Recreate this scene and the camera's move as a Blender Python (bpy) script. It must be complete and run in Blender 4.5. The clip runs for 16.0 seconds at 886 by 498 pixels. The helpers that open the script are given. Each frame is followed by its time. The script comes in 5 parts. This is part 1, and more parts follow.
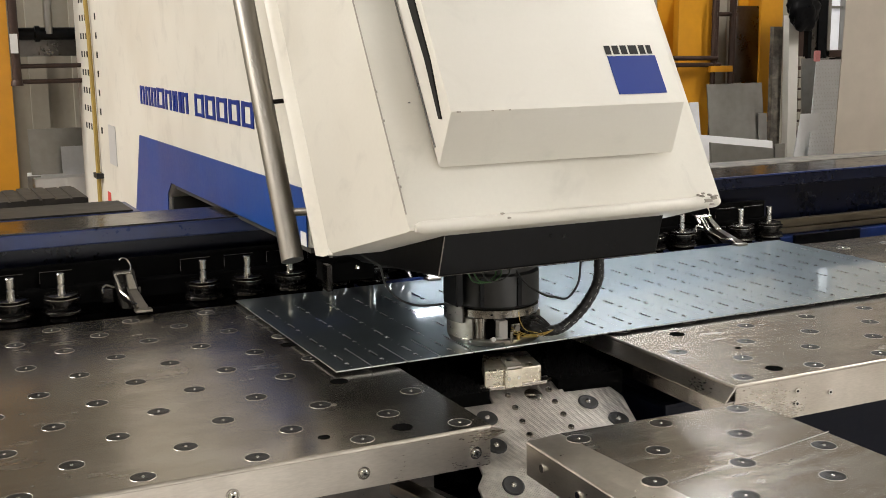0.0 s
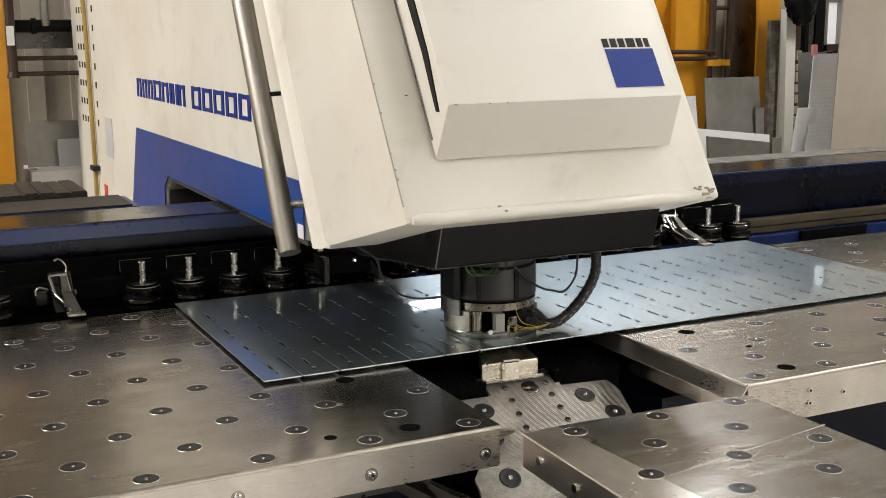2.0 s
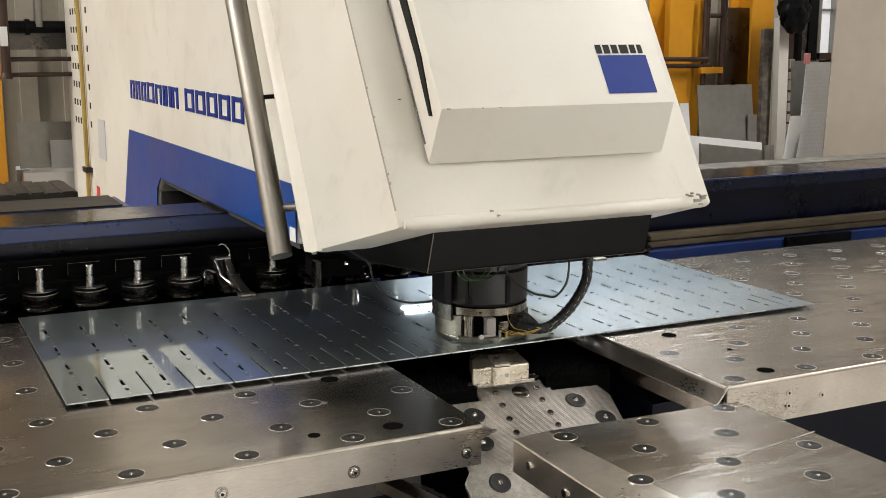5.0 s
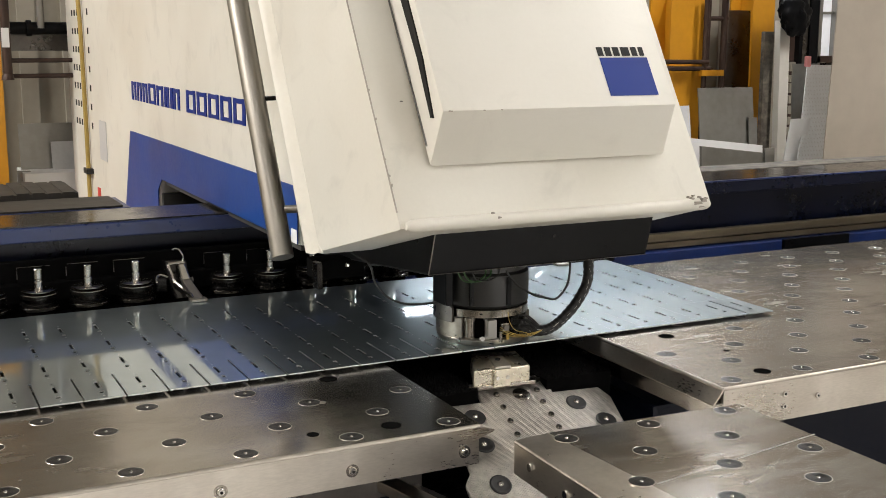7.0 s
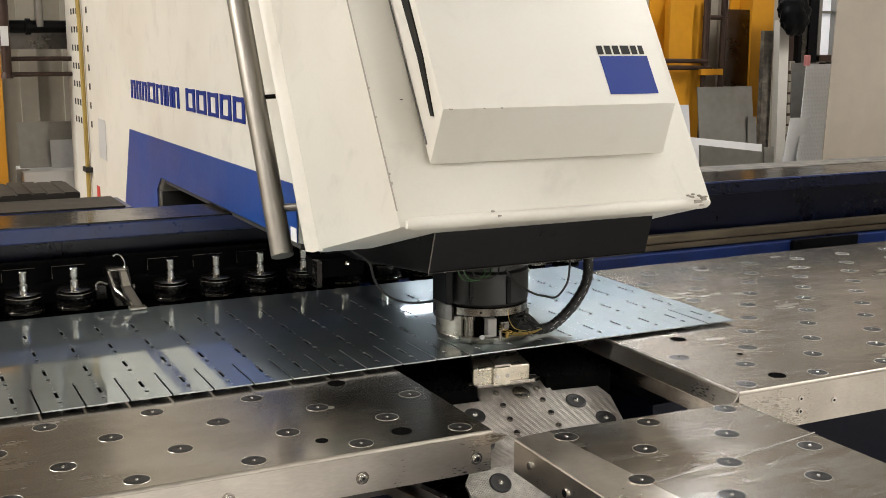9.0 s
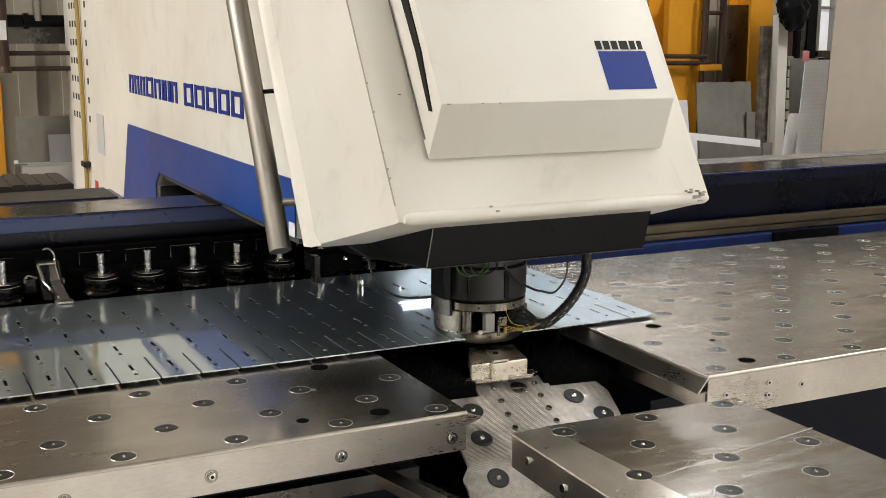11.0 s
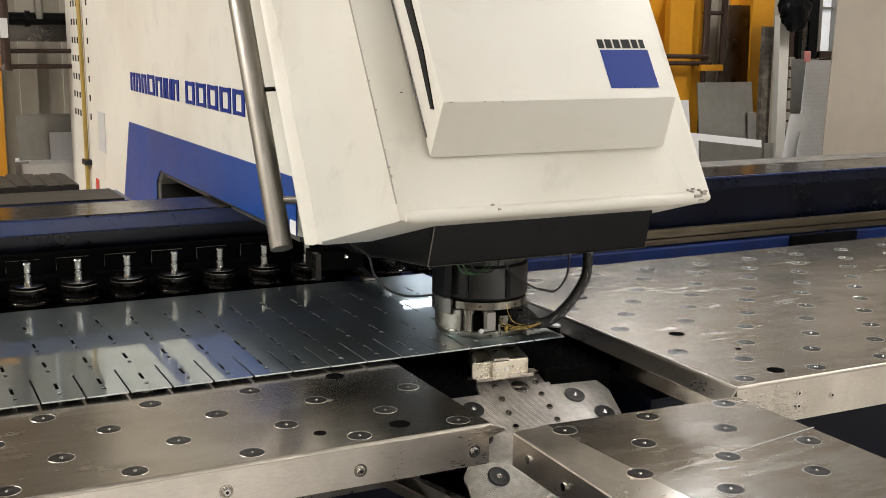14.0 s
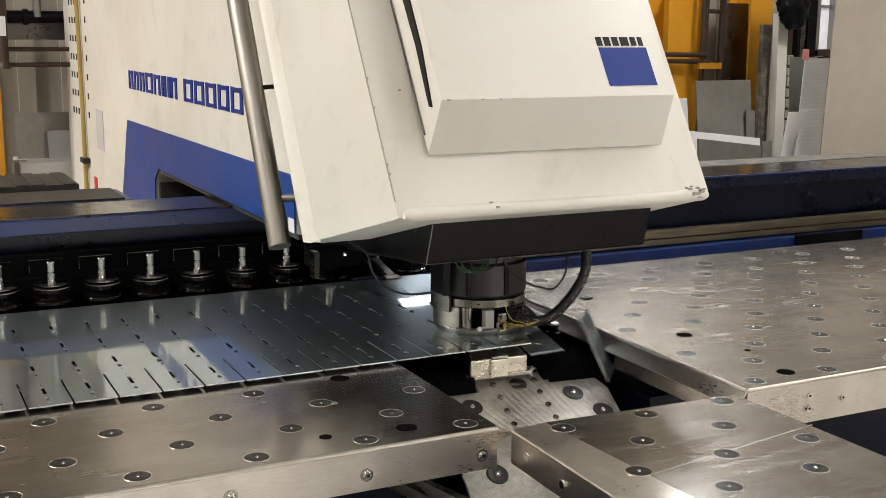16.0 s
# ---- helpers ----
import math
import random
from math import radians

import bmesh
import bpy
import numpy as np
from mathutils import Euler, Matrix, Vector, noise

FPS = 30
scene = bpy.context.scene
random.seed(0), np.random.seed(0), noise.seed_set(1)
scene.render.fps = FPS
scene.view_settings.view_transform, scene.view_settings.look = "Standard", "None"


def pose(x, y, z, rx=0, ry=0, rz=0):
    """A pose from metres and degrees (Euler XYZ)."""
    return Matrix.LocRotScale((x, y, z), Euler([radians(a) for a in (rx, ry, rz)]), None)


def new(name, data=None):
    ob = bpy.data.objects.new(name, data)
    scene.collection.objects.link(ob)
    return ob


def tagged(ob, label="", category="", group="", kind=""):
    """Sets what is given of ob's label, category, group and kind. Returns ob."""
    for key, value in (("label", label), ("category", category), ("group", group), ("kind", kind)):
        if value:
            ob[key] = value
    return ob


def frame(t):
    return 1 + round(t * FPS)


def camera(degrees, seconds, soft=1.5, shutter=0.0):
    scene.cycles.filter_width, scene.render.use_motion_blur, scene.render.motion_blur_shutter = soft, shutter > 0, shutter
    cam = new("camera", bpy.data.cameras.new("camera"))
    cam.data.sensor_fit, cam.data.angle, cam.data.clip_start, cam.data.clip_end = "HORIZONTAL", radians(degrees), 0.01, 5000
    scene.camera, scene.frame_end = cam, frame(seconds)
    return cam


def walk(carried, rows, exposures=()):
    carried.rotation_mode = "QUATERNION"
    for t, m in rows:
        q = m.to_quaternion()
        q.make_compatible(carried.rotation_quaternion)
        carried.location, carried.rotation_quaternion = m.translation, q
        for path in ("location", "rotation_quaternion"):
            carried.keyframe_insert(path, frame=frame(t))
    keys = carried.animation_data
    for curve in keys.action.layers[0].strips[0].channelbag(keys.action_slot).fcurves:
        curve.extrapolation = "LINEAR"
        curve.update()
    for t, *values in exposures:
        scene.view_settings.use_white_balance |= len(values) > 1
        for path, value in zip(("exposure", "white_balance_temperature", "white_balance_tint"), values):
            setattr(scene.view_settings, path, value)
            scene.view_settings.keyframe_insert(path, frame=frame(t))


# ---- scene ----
cam = camera(41.95, 16.0, soft=0.8, shutter=0.5)
PATH = [
    (0.0, pose(0.0000, -0.0000, 1.5700, 79.558, 0.670, -25.930)),
    (0.5, pose(0.0004, -0.0018, 1.5696, 79.613, 0.658, -25.972)),
    (1.0, pose(0.0000, -0.0018, 1.5704, 79.565, 0.632, -26.068)),
    (1.5, pose(-0.0003, -0.0019, 1.5703, 79.393, 0.624, -26.078)),
    (2.0, pose(-0.0008, 0.0001, 1.5684, 79.243, 0.546, -26.072)),
    (2.5, pose(-0.0001, 0.0020, 1.5662, 79.172, 0.378, -26.072)),
    (3.0, pose(-0.0016, 0.0015, 1.5657, 79.231, 0.166, -26.119)),
    (3.5, pose(-0.0012, -0.0016, 1.5674, 79.433, 0.059, -26.267)),
    (4.0, pose(-0.0003, -0.0017, 1.5670, 79.504, 0.021, -26.338)),
    (6.5, pose(-0.0020, -0.0024, 1.5678, 79.473, -0.072, -26.306)),
    (7.0, pose(-0.0033, -0.0030, 1.5672, 79.595, -0.127, -26.318)),
    (7.5, pose(-0.0024, -0.0002, 1.5657, 79.537, -0.152, -26.382)),
    (8.0, pose(-0.0022, 0.0003, 1.5634, 79.451, -0.172, -26.379)),
    (8.5, pose(-0.0048, -0.0007, 1.5649, 79.436, -0.182, -26.363)),
    (9.0, pose(-0.0049, -0.0021, 1.5657, 79.551, -0.175, -26.367)),
    (11.5, pose(-0.0036, -0.0013, 1.5651, 79.294, -0.291, -26.453)),
    (12.0, pose(-0.0037, -0.0005, 1.5636, 79.377, -0.340, -26.484)),
    (12.5, pose(-0.0030, 0.0010, 1.5615, 79.317, -0.353, -26.474)),
    (13.0, pose(-0.0026, 0.0003, 1.5611, 79.280, -0.404, -26.513)),
    (13.5, pose(-0.0041, 0.0000, 1.5621, 79.276, -0.439, -26.477)),
    (14.0, pose(-0.0050, -0.0001, 1.5623, 79.307, -0.440, -26.372)),
    (14.5, pose(-0.0036, -0.0004, 1.5631, 79.295, -0.406, -26.408)),
    (15.0, pose(-0.0025, 0.0001, 1.5623, 79.264, -0.429, -26.449)),
    (15.5, pose(-0.0011, 0.0016, 1.5595, 79.233, -0.442, -26.473)),
    (16.0, pose(-0.0045, 0.0004, 1.5606, 79.236, -0.429, -26.447)),
]
walk(cam, PATH)

# ---- light ----
world = bpy.data.worlds.new("hall_air")
scene.world = world
world.use_nodes = True
world.node_tree.nodes["Background"].inputs[0].default_value = (0.95, 0.95, 1.0, 1)
world.node_tree.nodes["Background"].inputs[1].default_value = 0.05
scene.view_settings.exposure = 0.13


def area_lamp(name, x, y, z, rx, ry, rz, sx, sy, watts, colour):
    data = bpy.data.lights.new(name, "AREA")
    data.shape, data.size, data.size_y, data.energy, data.color = "RECTANGLE", sx, sy, watts, colour
    ob = new(name, data)
    ob.matrix_world = pose(x, y, z, rx, ry, rz)
    return ob


WARM, COOL = (1.0, 0.953, 0.90), (0.96, 0.975, 1.0)
# added overhead lights, out of view; places and watts set to fill dark sides
LAMPS = [(-3.2, 1.0, 40), (-4.2, 4.0, 500), (-1.0, -1.6, 10), (3.2, -1.8, 23), (5.4, 1.6, 215), (-1.4, -3.6, 16), (3.8, -3.6, 38)]
for lx, ly, watts in LAMPS:
    area_lamp("tube_light", lx, ly, 5.10, 0, 0, 0, 0.22, 2.4, watts, WARM)
# work light under the machine's arm, behind the punch head
area_lamp("work_light_lens", 1.315, 2.715, 1.0660, 0, 0, 0, 0.17, 0.04, 0.5, COOL)


# ---- materials ----
def material(name, colour, rough=0.5, metal=0.0, tint=0.12, grain=40.0, stain=2.5, bump=0.0, rough_var=0.12,
             stretch=(1, 1, 1), dirt=None, dirt_amount=0.0, coat=0.0, glow=None, spec=0.5, smudge=0.0):
    mat = bpy.data.materials.new(name)
    mat.use_nodes = True
    nt = mat.node_tree
    ns, ln = nt.nodes, nt.links
    bsdf = ns["Principled BSDF"]
    co = ns.new("ShaderNodeTexCoord")
    mp = ns.new("ShaderNodeMapping")
    mp.inputs["Scale"].default_value = stretch
    ln.new(co.outputs["Object"], mp.inputs[0])
    fine = ns.new("ShaderNodeTexNoise")
    fine.inputs["Scale"].default_value, fine.inputs["Detail"].default_value = grain, 6
    ln.new(mp.outputs[0], fine.inputs["Vector"])
    big = ns.new("ShaderNodeTexNoise")
    big.inputs["Scale"].default_value, big.inputs["Detail"].default_value = stain, 5
    big.inputs["Roughness"].default_value = 0.62
    ln.new(co.outputs["Object"], big.inputs["Vector"])
    info = ns.new("ShaderNodeObjectInfo")
    add = ns.new("ShaderNodeMath")
    add.operation = "MULTIPLY_ADD"
    ln.new(fine.outputs["Fac"], add.inputs[0])
    add.inputs[1].default_value = 0.5
    ln.new(big.outputs["Fac"], add.inputs[2])
    lo = tuple(c * (1 - tint) for c in colour)
    hi = tuple(min(1, c * (1 + tint)) for c in colour)
    ramp = ns.new("ShaderNodeValToRGB")
    ramp.color_ramp.elements[0].position, ramp.color_ramp.elements[1].position = 0.5, 1.0
    ramp.color_ramp.elements[0].color, ramp.color_ramp.elements[1].color = (*lo, 1), (*hi, 1)
    ln.new(add.outputs[0], ramp.inputs[0])
    out = ramp.outputs[0]
    if dirt:
        spot = ns.new("ShaderNodeTexNoise")
        spot.inputs["Scale"].default_value, spot.inputs["Detail"].default_value = stain * 1.7, 2
        spot.inputs["Roughness"].default_value = 0.55
        ln.new(co.outputs["Object"], spot.inputs["Vector"])
        cut = ns.new("ShaderNodeMapRange")
        cut.inputs[1].default_value, cut.inputs[2].default_value = 0.44, 0.76
        cut.inputs[4].default_value = dirt_amount
        ln.new(spot.outputs["Fac"], cut.inputs[0])
        mix = ns.new("ShaderNodeMix")
        mix.data_type = "RGBA"
        ln.new(cut.outputs[0], mix.inputs[0])
        ln.new(out, mix.inputs[6])
        mix.inputs[7].default_value = (*dirt, 1)
        out = mix.outputs[2]
    if smudge:
        rub = ns.new("ShaderNodeTexNoise")
        rub.inputs["Scale"].default_value, rub.inputs["Detail"].default_value = 9.0, 6
        rub.inputs["Roughness"].default_value, rub.inputs["Distortion"].default_value = 0.6, 0.8
        ln.new(co.outputs["Object"], rub.inputs["Vector"])
        cut = ns.new("ShaderNodeMapRange")
        cut.interpolation_type = "SMOOTHSTEP"
        cut.inputs[1].default_value, cut.inputs[2].default_value, cut.inputs[4].default_value = 0.52, 0.74, smudge
        ln.new(rub.outputs["Fac"], cut.inputs[0])
        mix = ns.new("ShaderNodeMix")
        mix.data_type = "RGBA"
        ln.new(cut.outputs[0], mix.inputs[0])
        ln.new(out, mix.inputs[6])
        mix.inputs[7].default_value = (*(c * 0.45 for c in colour), 1)
        out = mix.outputs[2]
    ln.new(out, bsdf.inputs["Base Color"])
    rr = ns.new("ShaderNodeMapRange")
    rr.inputs[1].default_value, rr.inputs[2].default_value = 0.5, 1.0
    rr.inputs[3].default_value, rr.inputs[4].default_value = max(0.02, rough - rough_var), min(1, rough + rough_var)
    ln.new(add.outputs[0], rr.inputs[0])
    ln.new(rr.outputs[0], bsdf.inputs["Roughness"])
    bsdf.inputs["Metallic"].default_value = metal
    bsdf.inputs["Coat Weight"].default_value = coat
    bsdf.inputs["Specular IOR Level"].default_value = spec
    if bump:
        bp = ns.new("ShaderNodeBump")
        bp.inputs["Strength"].default_value, bp.inputs["Distance"].default_value = bump, 0.002
        ln.new(fine.outputs["Fac"], bp.inputs["Height"])
        ln.new(bp.outputs[0], bsdf.inputs["Normal"])
    if glow:
        bsdf.inputs["Emission Color"].default_value = (*glow[0], 1)
        bsdf.inputs["Emission Strength"].default_value = glow[1]
    return mat


def table_steel(name, smears, rubs):
    """Ground steel plate with soft brown smears, rubbed streaks and uneven gloss."""
    mat = bpy.data.materials.new(name)
    mat.use_nodes = True
    nt = mat.node_tree
    ns, ln = nt.nodes, nt.links
    bsdf = ns["Principled BSDF"]
    co = ns.new("ShaderNodeTexCoord")

    def noise(scale, stretch, detail, rough=0.55):
        mp, n = ns.new("ShaderNodeMapping"), ns.new("ShaderNodeTexNoise")
        mp.inputs["Scale"].default_value = stretch
        n.inputs["Scale"].default_value, n.inputs["Detail"].default_value = scale, detail
        n.inputs["Roughness"].default_value = rough
        ln.new(co.outputs["Object"], mp.inputs[0])
        ln.new(mp.outputs[0], n.inputs["Vector"])
        return n.outputs["Fac"]

    def ranged(socket, a, b, lo, hi):
        m = ns.new("ShaderNodeMapRange")
        m.interpolation_type = "SMOOTHSTEP"
        for i, v in enumerate((a, b, lo, hi)):
            m.inputs[i + 1].default_value = v
        ln.new(socket, m.inputs[0])
        return m.outputs[0]

    def blend(fac, a, colour):
        m = ns.new("ShaderNodeMix")
        m.data_type = "RGBA"
        ln.new(fac, m.inputs[0])
        if isinstance(a, tuple):
            m.inputs[6].default_value = (*a, 1)
        else:
            ln.new(a, m.inputs[6])
        m.inputs[7].default_value = (*colour, 1)
        return m.outputs[2]
    smear = noise(7.0, (0.75, 1.2, 1), 6, 0.62)
    streak = noise(22.0, (0.35, 2.2, 1), 4, 0.6)
    patch = noise(2.2, (1, 1, 1), 3)
    col = blend(ranged(patch, 0.38, 0.62, 0, 1), (0.455, 0.425, 0.39), (0.375, 0.345, 0.31))
    col = blend(ranged(smear, 0.40, 0.60, 0, smears), col, (0.29, 0.25, 0.20))
    col = blend(ranged(streak, 0.46, 0.64, 0, rubs), col, (0.54, 0.51, 0.47))
    ln.new(col, bsdf.inputs["Base Color"])
    add = ns.new("ShaderNodeMath")
    add.operation = "ADD"
    ln.new(ranged(smear, 0.3, 0.75, 0.17, 0.28), add.inputs[0])
    ln.new(ranged(streak, 0.3, 0.75, -0.01, 0.025), add.inputs[1])
    ln.new(add.outputs[0], bsdf.inputs["Roughness"])
    bsdf.inputs["Metallic"].default_value = 1.0
    return mat


def hazed(mat, rough, weight):
    """Adds a broad, weak gloss lobe of the same colour under the sharp one."""
    nt = mat.node_tree
    bsdf = nt.nodes["Principled BSDF"]
    gloss, mix = nt.nodes.new("ShaderNodeBsdfAnisotropic"), nt.nodes.new("ShaderNodeMixShader")
    gloss.inputs["Roughness"].default_value = rough
    nt.links.new(bsdf.inputs["Base Color"].links[0].from_socket, gloss.inputs["Color"])
    mix.inputs[0].default_value = weight
    nt.links.new(bsdf.outputs[0], mix.inputs[1])
    nt.links.new(gloss.outputs[0], mix.inputs[2])
    nt.links.new(mix.outputs[0], nt.nodes["Material Output"].inputs["Surface"])
    return mat


STEEL = hazed(table_steel("worn_table_steel", 0.4, 0.28), 0.42, 0.10)
RUBBED_STEEL = hazed(table_steel("rubbed_stained_steel", 0.8, 0.6), 0.42, 0.16)
BEND = material("worn_bend_steel", (0.42, 0.385, 0.335), 0.46, 1.0, 0.2, 60, 6, 0.0, 0.1)
EDGE_STEEL = material("brushed_flange_steel", (0.60, 0.56, 0.505), 0.33, 1.0, 0.16, 90, 5, 0.06, 0.10, (1, 1, 5), (0.34, 0.295, 0.24), 0.3)
SHEET = hazed(material("galvanised_sheet", (0.55, 0.635, 0.69), 0.05, 1.0, 0.06, 18, 3, 0.0, 0.015, (1, 1, 1)), 0.38, 0.34)
CUT_EDGE = material("sheared_edge", (0.72, 0.74, 0.76), 0.35, 1.0, 0.08, 200, 30, 0.0, 0.05)
CREAM = material("cream_machine_paint", (0.71, 0.69, 0.625), 0.38, 0.0, 0.03, 120, 1.5, 0.03, 0.05, (1, 1, 1),
                 (0.50, 0.45, 0.36), 0.36, smudge=0.2)
HOOD = material("hood_cream_paint", (0.71, 0.692, 0.635), 0.40, 0.0, 0.02, 120, 1.5, 0.03, 0.05, (1, 1, 1),
                (0.55, 0.50, 0.42), 0.18, smudge=0.12)
BLUE = material("blue_machine_paint", (0.012, 0.058, 0.265), 0.36, 0.0, 0.12, 60, 3, 0.0, 0.06, (1, 1, 1),
                (0.015, 0.03, 0.13), 0.5)
# beam blue, darker than the machine's: the beam's shade is in the colour
BLUE_BEAM = material("shaded_beam_blue", (0.009, 0.026, 0.125), 0.34, 0.0, 0.15, 60, 4, 0.0, 0.08, (1, 1, 1), (0.02, 0.02, 0.03), 0.6)
BLUE_INK = material("blue_film", (0.003, 0.026, 0.215), 0.4, 0.0, 0.03, 60, 3, spec=0.2)
BED_PAINT = material("bed_black_navy", (0.0035, 0.005, 0.013), 0.45, 0.0, 0.2, 60, 3, spec=0.2)
# navy taken near black, with shade put into the colour
NAVY = material("shaded_navy_paint", (0.002, 0.004, 0.016), 0.30, 0.0, 0.2, 60, 3, 0.0, 0.08, (1, 1, 1), (0.004, 0.005, 0.009), 0.6, spec=0.3)
DUSTY = material("dusty_cover", (0.075, 0.066, 0.054), 0.7, 0.0, 0.7, 60, 14, 0.6, 0.1, (0.4, 1, 1), (0.24, 0.21, 0.17), 0.6)
DARK_DUST = material("dark_dusty_strip", (0.030, 0.025, 0.019), 0.6, 0.0, 0.35, 50, 6, 0.3, 0.1, (0.4, 1, 1), (0.07, 0.06, 0.05), 0.4)
BLACK_INK = material("black_film", (0.010, 0.010, 0.010), 0.5, 0.0, 0.03, 60, 3, spec=0.15)
BLACK = material("black_machine_paint", (0.004, 0.0042, 0.005), 0.33, 0.0, 0.3, 60, 5, 0.05, 0.1, spec=0.13)
GLOSS_BLACK = material("gloss_black_housing", (0.016, 0.016, 0.016), 0.42, 0.0, 0.3, 60, 5, 0.0, 0.06)
# black without gloss: paints in the dark of bolt holes and deep parts
PIT = material("gloss_free_black", (0.005, 0.005, 0.005), 0.6, 0.0, 0.3, 60, 5, spec=0.0)
CASTER = material("black_caster_plastic", (0.010, 0.0095, 0.009), 0.36, 0.0, 0.2, 60, 8, 0.0, 0.06, spec=0.3)
OILY = material("oily_black_steel", (0.035, 0.033, 0.031), 0.17, 0.85, 0.3, 50, 8, 0.05, 0.1)
RUBBER = material("black_rubber", (0.012, 0.012, 0.012), 0.55, 0.0, 0.3, 60, 5)
BRISTLE_TIP = material("black_bristle_tips", (0.007, 0.007, 0.007), 0.8, 0.0, 0.3, 60, 5, spec=0.0)
CHROME = material("polished_steel", (0.70, 0.69, 0.66), 0.16, 1.0, 0.06, 80, 6, 0.0, 0.05)
TOOL_RIM = material("turned_tool_rim", (0.34, 0.32, 0.29), 0.2, 1.0, 0.1, 80, 6, 0.0, 0.05)
DIE_STEEL = material("worn_die_steel", (0.74, 0.69, 0.58), 0.30, 1.0, 0.14, 160, 20, 0.06, 0.1, (1, 1, 3), (0.35, 0.28, 0.17), 0.5)
CUP_STEEL = material("worn_cup_steel", (0.40, 0.375, 0.33), 0.34, 1.0, 0.25, 70, 12, 0.08, 0.1, (1, 1, 2), (0.12, 0.10, 0.08), 0.5)
TUBE = material("brushed_tube", (0.31, 0.29, 0.26), 0.42, 1.0, 0.08, 70, 5, 0.05, 0.06, (8, 8, 0.6))
DARK_STEEL = material("dark_tool_steel", (0.16, 0.15, 0.14), 0.32, 1.0, 0.2, 60, 8, 0.05, 0.1)
YELLOW = material("yellow_column_paint", (0.60, 0.27, 0.010), 0.45, 0.0, 0.10, 30, 1.5, 0.03, 0.08, (1, 1, 1),
                  (0.35, 0.15, 0.02), 0.4)
CLADDING = material("hall_cladding", (0.31, 0.285, 0.235), 0.6, 0.0, 0.12, 30, 1.0, 0.0, 0.1, (1, 1, 1), (0.2, 0.17, 0.13), 0.5)
PALE_WALL = material("pale_wall_paint", (0.62, 0.60, 0.55), 0.6, 0.0, 0.06, 20, 1.0, 0.0, 0.1)
PIPE = material("rusty_pipe", (0.045, 0.024, 0.017), 0.55, 0.3, 0.3, 40, 5, 0.1)
STOCK = material("stacked_grey_sheet", (0.30, 0.29, 0.27), 0.42, 0.9, 0.18, 30, 2, 0.02, 0.1)
PALE_STOCK = material("stacked_zinc_sheet", (0.58, 0.59, 0.60), 0.45, 0.25, 0.10, 60, 3, 0.02, 0.1)
BROWN_STOCK = material("standing_stainless", (0.50, 0.445, 0.38), 0.36, 0.5, 0.07, 12, 1.5, 0.0, 0.05)
PERFORATED = material("perforated_zinc", (0.70, 0.71, 0.72), 0.5, 0.0, 0.10, 60, 3)


def perforated(mat):
    """Small dark dimples in rows, 25 mm apart."""
    nt = mat.node_tree
    co = nt.nodes.new("ShaderNodeTexCoord")
    vor = nt.nodes.new("ShaderNodeTexVoronoi")
    vor.inputs["Scale"].default_value, vor.inputs["Randomness"].default_value = 52.0, 0.2
    vor.voronoi_dimensions = "2D"
    cut_xyz, flat = nt.nodes.new("ShaderNodeSeparateXYZ"), nt.nodes.new("ShaderNodeCombineXYZ")
    nt.links.new(co.outputs["Object"], cut_xyz.inputs[0])
    nt.links.new(cut_xyz.outputs[0], flat.inputs[0])
    nt.links.new(cut_xyz.outputs[2], flat.inputs[1])
    nt.links.new(flat.outputs[0], vor.inputs["Vector"])
    cut = nt.nodes.new("ShaderNodeMapRange")
    cut.inputs[1].default_value, cut.inputs[2].default_value = 0.12, 0.24
    nt.links.new(vor.outputs["Distance"], cut.inputs[0])
    bsdf = nt.nodes["Principled BSDF"]
    old = bsdf.inputs["Base Color"].links[0].from_socket
    mix = nt.nodes.new("ShaderNodeMix")
    mix.data_type = "RGBA"
    nt.links.new(cut.outputs[0], mix.inputs[0])
    mix.inputs[6].default_value = (0.60, 0.59, 0.585, 1)
    nt.links.new(old, mix.inputs[7])
    nt.links.new(mix.outputs[2], bsdf.inputs["Base Color"])


perforated(PERFORATED)
WHITE_CARD = material("white_card", (0.72, 0.72, 0.72), 0.6, 0.0, 0.04, 40, 3)
CONCRETE = material("hall_floor_concrete", (0.42, 0.395, 0.36), 0.6, 0.0, 0.25, 20, 1.2, 0.1)
ROOF = material("roof_sheet", (0.25, 0.25, 0.25), 0.6, 0.0, 0.1, 20, 1.2)
BRASS = material("yellow_cable", (0.36, 0.25, 0.06), 0.45, 0.0, 0.15, 60, 6)
GREEN = material("green_wire", (0.025, 0.085, 0.02), 0.45, 0.0, 0.15, 60, 6)
CLIP_GREY = material("pale_grey_clip", (0.34, 0.33, 0.31), 0.4, 0.0, 0.05, 60, 6)
RED = material("red_film", (0.55, 0.05, 0.04), 0.5, 0.0, 0.05, 60, 6)
RAIL = material("bronze_rail", (0.17, 0.14, 0.095), 0.42, 0.8, 0.2, 60, 4, 0.05, 0.1, (0.3, 1, 1))
PRIMER = material("bared_primer", (0.34, 0.31, 0.27), 0.6, 0.0, 0.1, 60, 5)
KNURL = material("textured_die_plate", (0.60, 0.57, 0.525), 0.38, 1.0, 0.32, 90, 9, 0.0, 0.1)


